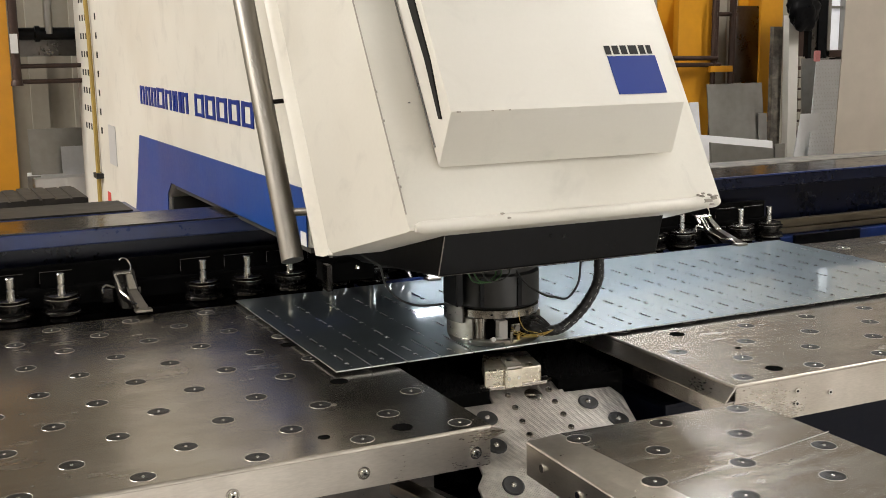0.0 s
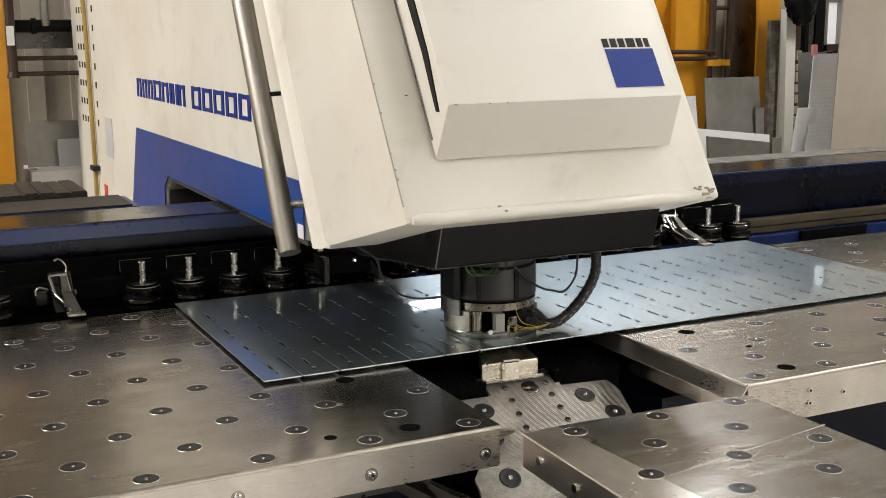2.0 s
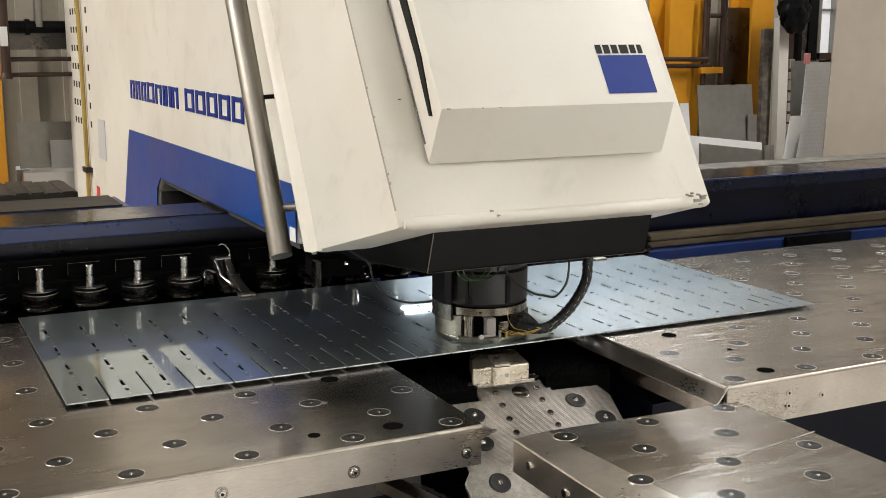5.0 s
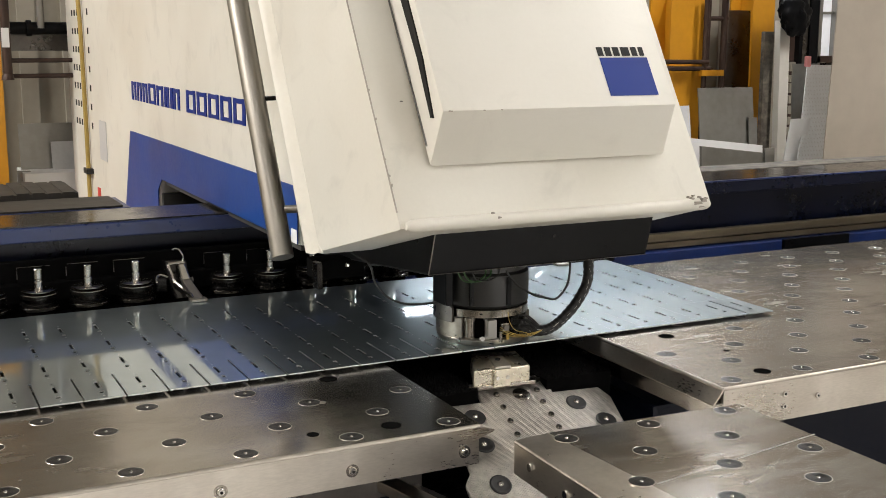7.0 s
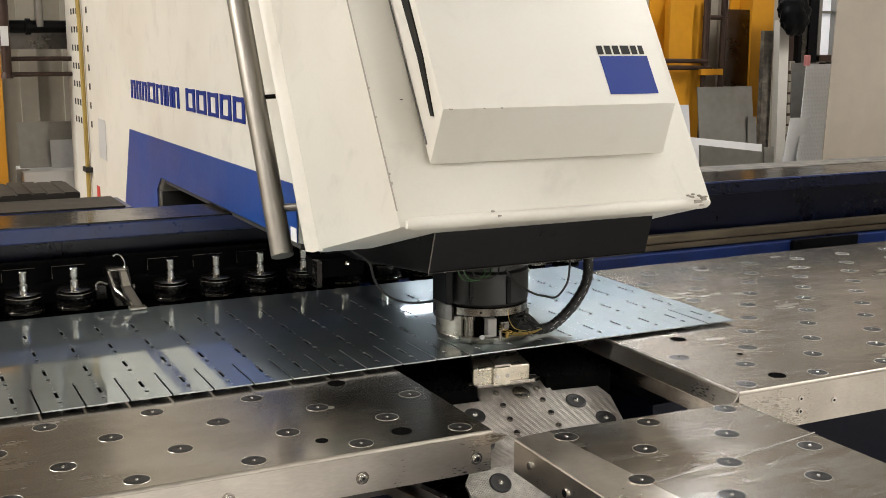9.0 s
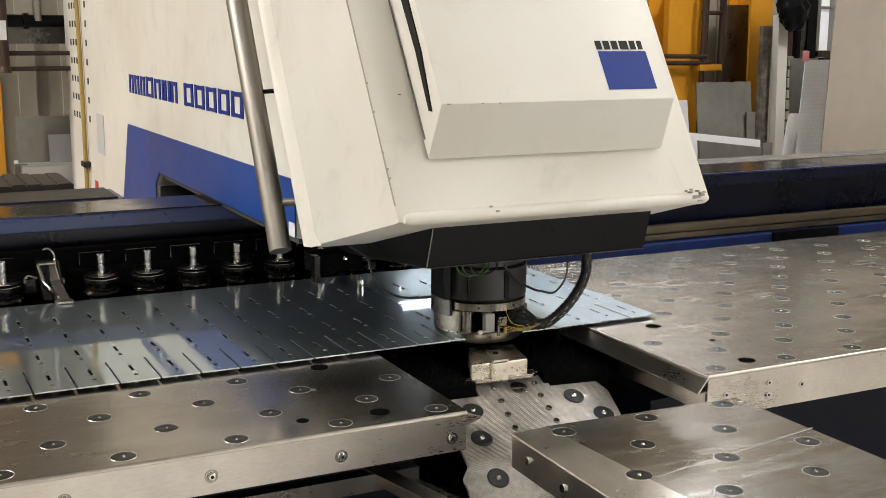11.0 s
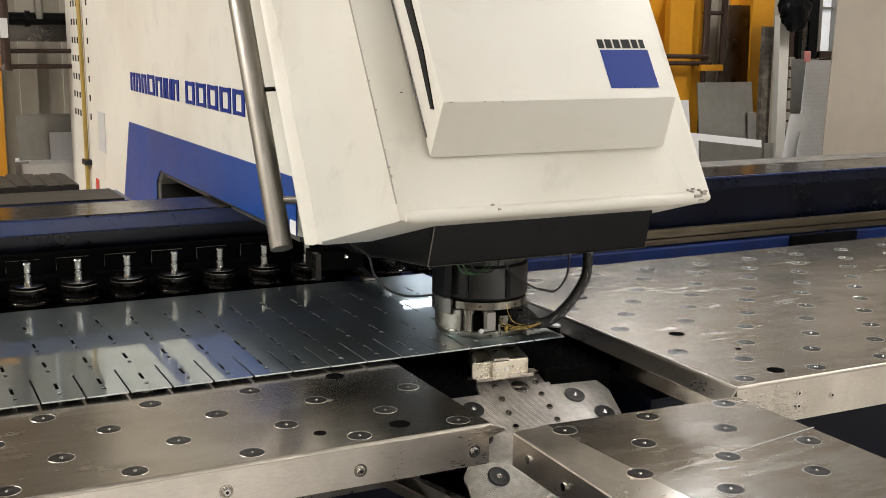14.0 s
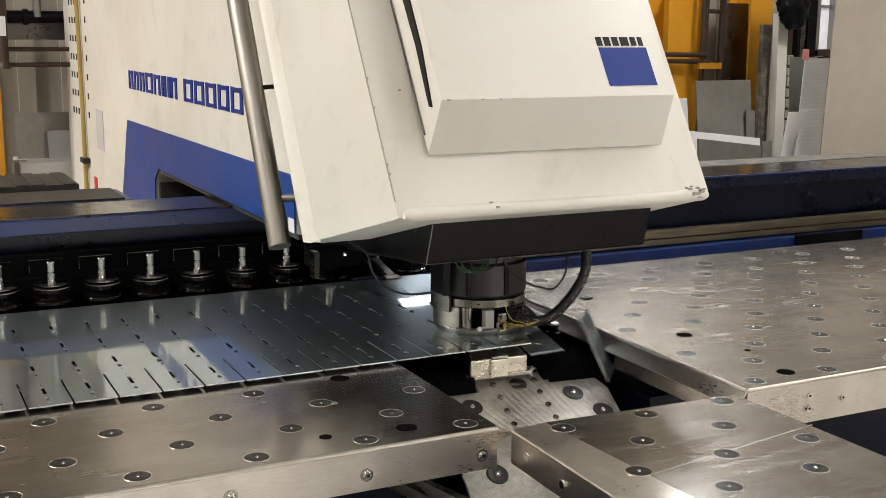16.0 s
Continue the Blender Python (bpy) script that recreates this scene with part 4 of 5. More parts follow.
def grid_plate(x0, x1, y0, y1, z0, z1, holes):
    """A flat plate with rectangular openings, top, bottom and all inner walls."""
    xs = sorted({x0, x1, *(round(h[i], 5) for h in holes for i in (0, 1))})
    ys = sorted({y0, y1, *(round(h[i], 5) for h in holes for i in (2, 3))})
    xs = [v for v in xs if x0 <= v <= x1]
    ys = [v for v in ys if y0 <= v <= y1]
    nx, ny = len(xs) - 1, len(ys) - 1
    full = np.ones((nx, ny), bool)
    cx = np.array([(a + b) / 2 for a, b in zip(xs, xs[1:])])
    cy = np.array([(a + b) / 2 for a, b in zip(ys, ys[1:])])
    for h in holes:
        full[np.ix_((cx > h[0]) & (cx < h[1]), (cy > h[2]) & (cy < h[3]))] = False
    verts, faces, at = [], [], {}

    def v(i, j, k):
        if (i, j, k) not in at:
            at[(i, j, k)] = len(verts)
            verts.append((xs[i], ys[j], (z0, z1)[k]))
        return at[(i, j, k)]
    solid_at = lambda i, j: 0 <= i < nx and 0 <= j < ny and full[i, j]
    for i in range(nx):
        for j in range(ny):
            if not full[i, j]:
                continue
            faces.append((v(i, j, 1), v(i + 1, j, 1), v(i + 1, j + 1, 1), v(i, j + 1, 1)))
            faces.append((v(i, j, 0), v(i, j + 1, 0), v(i + 1, j + 1, 0), v(i + 1, j, 0)))
            if not solid_at(i - 1, j):
                faces.append((v(i, j, 0), v(i, j, 1), v(i, j + 1, 1), v(i, j + 1, 0)))
            if not solid_at(i + 1, j):
                faces.append((v(i + 1, j, 0), v(i + 1, j + 1, 0), v(i + 1, j + 1, 1), v(i + 1, j, 1)))
            if not solid_at(i, j - 1):
                faces.append((v(i, j, 0), v(i + 1, j, 0), v(i + 1, j, 1), v(i, j, 1)))
            if not solid_at(i, j + 1):
                faces.append((v(i, j + 1, 0), v(i, j + 1, 1), v(i + 1, j + 1, 1), v(i + 1, j + 1, 0)))
    me = bpy.data.meshes.new("plate")
    me.from_pydata(verts, [], faces)
    bm = bmesh.new()
    bm.from_mesh(me)
    bpy.data.meshes.remove(me)
    return bm


SHEET_OB, HOLES, Z0, Z1 = metal_sheet()
BLANK = part("sheet_blank", grid_plate(SX, SX + NCOL * COL, SY, 2.625, Z0, Z1, HOLES), SHEET, SHEET_OB)
# sheared edges are matt and pale
BLANK.data.materials.append(CUT_EDGE)
for face in BLANK.data.polygons:
    if abs(face.normal.z) < 0.5:
        face.material_index = 1


# strips of waste still in the slits, which fall as each slit is punched
SLUGS = []
for c in range(5, NCOL - 1):
    x = SX + c * COL
    SLUGS.append((c, part("waste_strip", box(x - 0.0017, x + 0.0017, SY + 0.0005, SY + 0.1415, Z0 + 0.0001, Z1 - 0.0001), SHEET, SHEET_OB)))


def cut_part(c):
    x0 = SX + c * COL + 0.0019
    y0 = SY
    ob = thing("cut_part", x0 + 0.034, y0 + 0.07, Z0, "small galvanised part with two slots, cut free of the sheet", "metal part", "cut parts")
    hs = [(h[0], h[1], h[2], h[3]) for h in HOLES if x0 < h[0] < x0 + 0.068 and h[3] < y0 + 0.142 and h[1] - h[0] > 0.0045]
    part("blank", grid_plate(x0, x0 + 0.068, y0, y0 + 0.1415, Z0, Z1, hs), SHEET, ob)
    return ob


PART_A, PART_B = cut_part(NCOL - 1), cut_part(NCOL - 2)


# ---- lower die, brushes and machine bed ----
def tilted_caster(parent, x, y, z, tilt):
    bm = turned(0, 0, [(0.0205, -0.004), (0.0205, 0.0012), (0.0175, 0.002), (0.015, 0.001), (0.007, 0.002)], 24)
    m = pose(x, y, z, tilt)
    bm.transform(m)
    ring = part("ball_caster", bm, RUBBER, parent, "", True)
    bm = dome(0, 0, 0.001, 0.006, 0.005)
    bm.transform(m)
    part("ball", bm, CHROME, ring, "", True)


def die_station():
    d = thing("die_station", 1.105, 1.85, 0.72, "worn steel die block with tilted support plate", "die holder")
    zt = lambda y: 0.90 - 0.404 * (1.95 - y)
    zs = lambda y: 0.807 - 0.65 * (1.72 - y)
    tilt = math.degrees(math.atan(0.404))

    def sloped(points, zf, thick=0.008):
        bm = bmesh.new()
        a = [bm.verts.new((x, y, zf(y) - thick)) for x, y in points]
        b = [bm.verts.new((x, y, zf(y))) for x, y in points]
        bm.faces.new(a[::-1]), bm.faces.new(b)
        for i in range(len(points)):
            j = (i + 1) % len(points)
            bm.faces.new((a[i], a[j], b[j], b[i]))
        return bm
    part("support_plate", sloped([(1.022, 1.935), (1.18, 1.935), (1.174, 1.882), (1.278, 1.876), (1.288, 1.845), (1.26, 1.72), (0.905, 1.72), (0.93, 1.885), (1.015, 1.883)], zt),
         KNURL, d, "knurled sloping support plate", bevel=0.0015)
    part("lower_plate", sloped([(0.905, 1.719), (1.26, 1.719), (1.26, 1.40), (0.86, 1.40), (0.885, 1.70)], zs), KNURL, d, "knurled lower chute plate", bevel=0.0015)
    part("die_block", hull8([(1.008, 1.905, 0.895), (1.132, 1.900, 0.895), (1.155, 2.02, 0.895), (1.06, 2.02, 0.895),
                             (1.008, 1.905, 0.930), (1.130, 1.897, 0.930), (1.15, 1.99, 0.934), (1.058, 2.01, 0.934)]), DIE_STEEL, d, "worn die block", bevel=0.003)
    part("clamp_plate", hull8([(1.048, 1.897, 0.893), (1.086, 1.895, 0.893), (1.086, 1.905, 0.893), (1.048, 1.905, 0.893),
                               (1.048, 1.897, 0.929), (1.086, 1.895, 0.929), (1.086, 1.905, 0.929), (1.048, 1.905, 0.929)]), DIE_STEEL, d, "bright worn clamp plate", bevel=0.002)
    part("clamp_tongue", hull8([(1.052, 1.897, 0.9305), (1.086, 1.895, 0.9305), (1.10, 1.955, 0.934), (1.07, 1.958, 0.934),
                                (1.052, 1.897, 0.935), (1.086, 1.895, 0.935), (1.10, 1.955, 0.938), (1.07, 1.958, 0.938)]), EDGE_STEEL, d, "", bevel=0.001)
    part("tongue_hole", turned(1.078, 1.935, [(0.0055, 0.936), (0.0055, 0.9395)], 14), BLACK_INK, d)
    for x in (1.056, 1.078):
        part("bolt_head", tube([(x, 1.8985, 0.912), (x, 1.8935, 0.912)], 0.004, 10), CHROME, d, "", True)
    part("die_foot", sloped([(1.008, 1.925), (1.150, 1.918), (1.158, 1.902), (1.14, 1.893), (1.015, 1.90), (1.0, 1.912)], lambda y: 0.899), STEEL, d, "", bevel=0.002)
    bm = turned(0, 0, [(0.018, -0.002), (0.018, 0.0012), (0.017, 0.0018)], 28)
    bm.transform(pose(1.106, 1.888, zt(1.888), tilt))
    part("inlay_disc", bm, TOOL_RIM, d, "flush steel disc", True)
    for x, y in ((1.054, 1.896), (1.144, 1.893), (1.05, 1.861), (1.138, 1.859), (1.044, 1.823), (1.135, 1.823), (1.039, 1.787), (1.131, 1.788)):
        bm = turned(0, 0, [(0.0065, 0), (0.0065, 0.002), (0.0055, 0.0035), (0.0025, 0.0035), (0.0022, 0.002)], 14)
        bm.transform(pose(x, y, zt(y), tilt))
        part("screw", bm, TOOL_RIM, d, "", True)
    for x, y in ((1.205, 1.843), (0.981, 1.846), (1.238, 1.786), (0.962, 1.775)):
        tilted_caster(d, x, y, zt(y) + 0.001, tilt)
    for x, y in ((0.949, 1.688), (1.15, 1.66)):
        tilted_caster(d, x, y, zs(y) + 0.001, math.degrees(math.atan(0.65)))
    return d


die_station()


def brush_pad(x0, x1, y0, y1, z):
    p = thing("brush_pad", (x0 + x1) / 2, (y0 + y1) / 2, z - 0.05, "dense black bristle brush pad beside the die", "brush", "brush pads")
    part("backing", box(x0, x1, y0, y1, z - 0.06, z - 0.012), PIT, p)
    rnd = random.Random(int(x0 * 1000))
    verts, faces = [], []
    for i in range(int((x1 - x0) * (y1 - y0) * 30000)):
        x, y = rnd.uniform(x0, x1), rnd.uniform(y0, y1)
        dx, dy, h = rnd.uniform(-0.006, 0.006), rnd.uniform(-0.006, 0.006), rnd.uniform(0.003, 0.011)
        k = len(verts)
        r = 0.0012
        verts += [(x - r, y - r, z - 0.013), (x + r, y - r, z - 0.013), (x, y + r, z - 0.013), (x + dx, y + dy, z - 0.013 + h)]
        faces += [(k, k + 1, k + 3), (k + 1, k + 2, k + 3), (k + 2, k, k + 3)]
    me = bpy.data.meshes.new("bristles")
    me.from_pydata(verts, [], faces)
    bm = bmesh.new()
    bm.from_mesh(me)
    bpy.data.meshes.remove(me)
    ob = part("bristles", bm, BRISTLE_TIP, p)
    ob["kind"] = "stuff"
    # a few metallic bristles, added to give the black pad its sparkles
    bm = bmesh.new()
    for i in range(int((x1 - x0) * (y1 - y0) * 2600)):
        x, y, e = rnd.uniform(x0, x1), rnd.uniform(y0, y1), rnd.uniform(-0.006, 0.006)
        v = [bm.verts.new(q) for q in ((x - 0.0009, y, z - 0.012), (x + 0.0009, y, z - 0.012), (x, y + 0.0009, z - 0.012), (x + e, y - abs(e), z - rnd.uniform(0.001, 0.006)))]
        for f in ((0, 1, 3), (1, 2, 3), (2, 0, 3)):
            bm.faces.new([v[n] for n in f])
    ob = part("oily_bristles", bm, OILY, p, "sparse metallic bristles added for glints")
    ob["kind"] = "stuff"


brush_pad(0.865, 1.010, 1.89, 2.36, 0.908)
brush_pad(1.165, 1.318, 1.89, 2.36, 0.908)


def small_posts():
    for x, y in ((1.296, 2.066), (0.935, 2.12)):
        p = thing("sheet_stop_pin", x, y, 0.90, "small steel stop pin with a pale cap", "pin", "stop pins")
        part("shaft", turned(x, y, [(0.016, 0.90), (0.016, 0.918), (0.011, 0.920), (0.011, 0.934)], 16), OILY, p, "", True)
        part("cap", turned(x, y, [(0.011, 0.9342), (0.012, 0.936), (0.011, 0.939)], 16), PALE_STOCK, p, "pale round cap", True)
    bm = tube([(1.325, 2.01, 0.90), (1.322, 2.0, 0.93), (1.335, 1.99, 0.935), (1.345, 1.985, 0.915)], 0.0025, 8, None, 4)
    solid("spring_hook", bm, CHROME, "small bent steel spring hook by the brush", "hook", smooth=True)


small_posts()


def machine_bed():
    b = thing("machine_bed", 1.4, 2.3, 0.0, "dark navy welded bed under the ball tables", "machine bed")
    part("left_bed", box(-1.5, 0.84, 1.80, 2.78, 0.05, 0.84), BED_PAINT, b, bevel=0.01)
    part("right_bed", box(1.36, 4.1, 1.80, 2.78, 0.05, 0.84), BED_PAINT, b, bevel=0.01)
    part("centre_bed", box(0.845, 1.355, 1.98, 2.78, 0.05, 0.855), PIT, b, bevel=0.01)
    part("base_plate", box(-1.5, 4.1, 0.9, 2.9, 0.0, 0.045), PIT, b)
    part("strut", hull8([(0.70, 1.75, 0.815), (0.735, 1.75, 0.815), (0.80, 1.56, 0.80), (0.765, 1.56, 0.80),
                         (0.70, 1.75, 0.835), (0.735, 1.75, 0.835), (0.80, 1.56, 0.82), (0.765, 1.56, 0.82)]), EDGE_STEEL, b, "bright steel strut", bevel=0.002)
    part("strut", hull8([(0.76, 1.75, 0.80), (0.775, 1.75, 0.80), (0.85, 1.56, 0.785), (0.835, 1.56, 0.785),
                         (0.76, 1.75, 0.815), (0.775, 1.75, 0.815), (0.85, 1.56, 0.80), (0.835, 1.56, 0.80)]), DARK_STEEL, b, "", bevel=0.002)
    part("strut", box(-1.4, 0.80, 1.70, 1.73, 0.80, 0.83), DARK_STEEL, b)
    part("pedestal", box(1.0, 1.2, 0.5, 1.35, 0.045, 0.94), NAVY, b)
    return b


machine_bed()


# ---- cables and small fittings of the head ----
def cables():
    c = thing("cable_loom", 1.31, 1.98, 1.12, "black wrapped cable loom looping to the punch head", "cable")
    path = [(1.317, 1.985, 1.15), (1.317, 1.98, 1.109), (1.314, 1.98, 1.064), (1.288, 1.98, 1.021), (1.251, 1.98, 0.988), (1.214, 1.975, 0.974), (1.168, 1.97, 0.980), (1.137, 1.965, 0.999)]
    part("loom", tube(path, lambda t: 0.0108 + 0.0005 * math.sin(t * 150), 12, None, 18), RUBBER, c, "", True)
    # glints along the wrapped loom, modelled as short pale grey bars
    for k in range(22):
        f = 0.10 + k * 0.037
        i = min(int(f * 7), 6)
        a, b = Vector(path[i]), Vector(path[i + 1])
        p = a.lerp(b, f * 7 - i)
        d = (b - a).normalized() * 0.0045
        side = Vector((0.0035 * math.sin(k * 2.1), -0.0102, 0.003 * math.cos(k * 1.3)))
        part("wrap_glint", tube([p - d + side, p + d + side * 0.97], 0.0006, 6), CLIP_GREY, c)
    w = thing("sensor_wire", 1.2, 1.98, 1.05, "thin black sensor wire", "wire", "head wires")
    part("wire", tube([(1.272, 1.98, 1.145), (1.272, 1.98, 1.107), (1.266, 1.98, 1.064), (1.237, 1.975, 1.038), (1.20, 1.965, 1.046), (1.168, 1.95, 1.057), (1.12, 1.935, 1.085), (1.095, 1.935, 1.115)], 0.0023, 8, None, 8), RUBBER, w, "", True)
    w = thing("sensor_wire", 0.93, 2.1, 1.03, "thin black sensor wire", "wire", "head wires")
    part("wire", tube([(0.825, 2.1, 1.16), (0.836, 2.1, 1.145), (0.873, 2.1, 1.118), (0.886, 2.1, 1.079), (0.914, 2.1, 1.046), (0.962, 2.1, 1.027), (1.02, 2.08, 1.03)], 0.0024, 8, None, 8), RUBBER, w, "", True)
    w = thing("sensor_wire", 0.93, 2.1, 1.10, "thin black sensor wire", "wire", "head wires")
    part("wire", tube([(0.873, 2.1, 1.118), (0.92, 2.1, 1.112), (0.965, 2.1, 1.098)], 0.003, 8, None, 8), RUBBER, w, "", True)
    for k, (dx, mat) in enumerate(((0.0, GREEN), (0.012, GREEN), (0.03, RUBBER))):
        w = thing("loose_wire", 1.0 + dx, 1.95, 1.08, "thin green and yellow earth wire" if mat is GREEN else "thin black loose wire", "wire", "head wires")
        part("wire", tube([(0.985 + dx, 1.93, 1.125), (0.995 + dx, 1.925, 1.107), (1.02 + dx, 1.925, 1.102), (1.045 + dx, 1.93, 1.112), (1.05 + dx, 1.94, 1.13)], 0.0016, 6, None, 6), mat, w, "", True)
    for k, off in enumerate((0.0, 0.006, 0.011)):
        w = thing("loose_wire", 1.15, 1.95, 0.97, "thin ochre sensor wire", "wire", "head wires")
        part("wire", tube([(1.095, 1.958, 0.985 + off), (1.125, 1.945, 0.976 + off * 0.5), (1.165, 1.95, 0.974 + off * 0.4), (1.20, 1.965, 0.978)], 0.0009, 6, None, 6), BRASS, w, "", True)
    w = thing("loose_wire", 1.12, 1.95, 1.0, "thin ochre sensor wire", "wire", "head wires")
    part("wire", tube([(1.105, 1.944, 1.03), (1.108, 1.942, 1.01), (1.12, 1.94, 0.992), (1.15, 1.945, 0.982)], 0.0009, 6, None, 6), BRASS, w, "", True)
    v = thing("valve_block", 0.83, 2.2, 1.09, "black valve block under the head cover", "valve block")
    part("body", box(0.793, 0.90, 2.19, 2.25, 1.075, 1.115), PIT, v, bevel=0.003)
    part("fitting", box(0.788, 0.80, 2.17, 2.20, 1.06, 1.115), OILY, v, bevel=0.002)
    part("knob", dome(0.86, 2.188, 1.10, 0.006, 0.008), CHROME, v)


cables()


# ---- what stands behind the machine ----
def leaning(name, x0, x1, y, z0, z1, mat, label, back=0.12, shear=0.0, thick=0.006, category="metal sheet", group="stacked sheets", far=4.6):
    # widths and top are given for the distance "far" and brought to the sheet's own distance
    k = (y + back) / far
    x0, x1, shear, z0, z1 = x0 * k, x1 * k, shear * k, 0.0, 1.57 - (1.57 - z1) * k
    bm = hull8([(x0, y, z0), (x1, y, z0), (x1, y + thick, z0), (x0, y + thick, z0),
                (x0 + shear, y + back, z1), (x1 + shear, y + back, z1), (x1 + shear, y + back + thick, z1), (x0 + shear, y + back + thick, z1)])
    return solid(name, bm, mat, label, category, group)


def background():
    # cut off at 1.80 m, above view, to keep yellow out of the reflections
    def column(x0, x1, y, label, h=1.80, k=1.0):
        x0, x1, y = x0 * k, x1 * k, y * k
        bm = box(x0, x1, y, y + 0.015, 0, h)
        box(x0, x1, y + 0.2, y + 0.215, 0, h, bm)
        box((x0 + x1) / 2 - 0.008, (x0 + x1) / 2 + 0.008, y + 0.015, y + 0.2, 0, h, bm)
        return solid("steel_post", bm, YELLOW, label, "post", "yellow posts")
    column(3.50, 3.70, 4.60, "yellow painted steel post, cut off just above view", 1.80, 1.2)
    column(3.962, 4.10, 4.55, "yellow painted steel post, cut off just above view", 1.80, 1.2)
    column(0.22, 0.512, 5.20, "yellow painted steel post beside rusty pipework", 1.80)
    # rungs and frames between the columns
    f = thing("storage_rack", 4.46, 5.48, 0.0, "rusty tubular rack frame", "rack")
    for a, b, r in (((3.69, 4.58, 0.9), (3.70, 4.58, 1.79), 0.014), ((3.725, 4.60, 1.4), (3.73, 4.60, 1.79), 0.012), ((3.45, 4.57, 1.452), (3.71, 4.57, 1.448), 0.012), ((3.45, 4.575, 1.42), (3.74, 4.58, 1.415), 0.012),
                    ((3.72, 4.62, 1.66), (3.86, 4.62, 1.66), 0.012), ((3.84, 4.62, 1.2), (3.845, 4.62, 1.79), 0.018)):
        far = lambda p: (p[0] * 1.19, p[1] * 1.19, min(1.79, 1.57 - (1.57 - p[2]) * 1.19))
        part("bar", tube([far(a), far(b)], r * 1.15, 8), PIPE, f, "", True)
    part("yellow_arm", box(4.36, 4.52, 5.42, 5.45, 1.345, 1.38), YELLOW, f)
    leaning("plate_stock", 3.83, 4.02, 5.52, 0.9, 1.70, DARK_STEEL, "dark grey steel panel standing in the rack", 0.05)
    leaning("grey_sheet", 3.66, 4.005, 4.30, 0.75, 1.32, STOCK, "dull grey steel sheet leaning in the rack", 0.20, 0.02)
    leaning("zinc_strip", 3.575, 3.63, 4.28, 0.75, 1.235, PALE_STOCK, "narrow zinc strip leaning in the rack", 0.20)
    leaning("zinc_strip", 4.01, 4.065, 4.36, 0.75, 1.165, STOCK, "narrow grey strip leaning in the rack", 0.1)
    def slanted(name, x0, x1, y, za, zb, mat, label, category):
        k = y / 4.6
        a, b = 1.57 - (1.57 - za) * k, 1.57 - (1.57 - zb) * k
        bm = hull8([(x0 * k, y - 0.1, 0), (x1 * k, y - 0.1, 0), (x1 * k, y - 0.08, 0), (x0 * k, y - 0.08, 0),
                    (x0 * k, y, a), (x1 * k, y, b), (x1 * k, y + 0.015, b), (x0 * k, y + 0.015, a)])
        return solid(name, bm, mat, label, category, "stacked sheets")
    slanted("white_board", 3.60, 4.110, 4.30, 1.080, 1.021, WHITE_CARD, "white coated board leaning in the stack", "board")
    slanted("grey_sheet", 3.717, 4.123, 4.22, 1.032, 0.982, STOCK, "grey steel sheet with faint red marking", "metal sheet")
    leaning("zinc_strip", 4.13, 4.193, 4.16, 0.65, 1.004, STOCK, "narrow grey strip leaning in the stack", 0.05)
    def curved(name, rows, mat, label, category="metal sheet", group="stacked sheets", thick=0.006):
        """A bowed sheet standing on the floor: rows of (left, right, y, z) from below to above."""
        bm = bmesh.new()
        rings = [[bm.verts.new(p) for p in ((a, y, z), (b, y, z), (b, y + thick, z), (a, y + thick, z))] for a, b, y, z in rows]
        for lo, hi in zip(rings, rings[1:]):
            for k in range(4):
                bm.faces.new((lo[k], lo[(k + 1) % 4], hi[(k + 1) % 4], hi[k]))
        bm.faces.new(rings[0][::-1]), bm.faces.new(rings[-1])
        return solid(name, bm, mat, label, category, group)
    curved("pale_plank", [(4.575, 4.64, 4.98, 0), (4.569, 4.633, 4.99, 0.85), (4.553, 4.622, 5.0, 1.66)], PALE_WALL, "long cream painted plank standing upright", "plank", "", 0.045)
    curved("grey_board", [(4.50, 4.565, 5.05, 0), (4.50, 4.565, 5.06, 1.60)], DUSTY, "dusty dark strip standing beside the plank", "board", "", 0.03)
    curved("dark_board", [(4.655, 4.735, 5.06, 0), (4.665, 4.735, 5.08, 1.72)], PIPE, "dark rusty board standing behind the sheets", "board", "", 0.03)
    rnd = random.Random(11)
    for k in range(7):
        z = 1.02 + 0.06 * k
        solid("timber_offcut", box(4.668, 4.705 + rnd.uniform(0, 0.015), 5.03, 5.055, z, z + rnd.uniform(0.03, 0.058)), CLADDING, "short raw timber offcut wedged beside the plank", "offcut", "timber offcuts", bevel=0.003)
    curved("perforated_sheet", [(3.70, 3.95, 4.20, 0), (3.86, 4.12, 4.22, 0.5), (4.018, 4.25, 4.25, 0.95), (4.083, 4.36, 4.30, 1.08), (4.131, 4.42, 4.35, 1.188), (4.167, 4.45, 4.38, 1.31), (4.194, 4.48, 4.40, 1.432)],
           PERFORATED, "pale perforated zinc sheet bowed against the rack")
    curved("zinc_sheet", [(4.10, 4.24, 4.44, 0), (4.197, 4.33, 4.49, 1.10), (4.19, 4.36, 4.50, 1.437)], STOCK, "grey zinc sheet leaning behind the perforated sheet")
    curved("white_board", [(3.86, 4.0, 4.28, 0), (3.974, 4.10, 4.30, 0.942), (4.026, 4.15, 4.31, 1.177)], WHITE_CARD, "white coated board leaning in the stack", "board")
    leaning("stainless_sheet", 4.43, 6.2, 4.10, 0.3, 1.95, BROWN_STOCK, "large brownish stainless sheet standing on edge", 0.05, 0.15)
    d = thing("door_frame", 4.9, 5.1, 0.0, "dark grey steel frame of a narrow window", "frame")
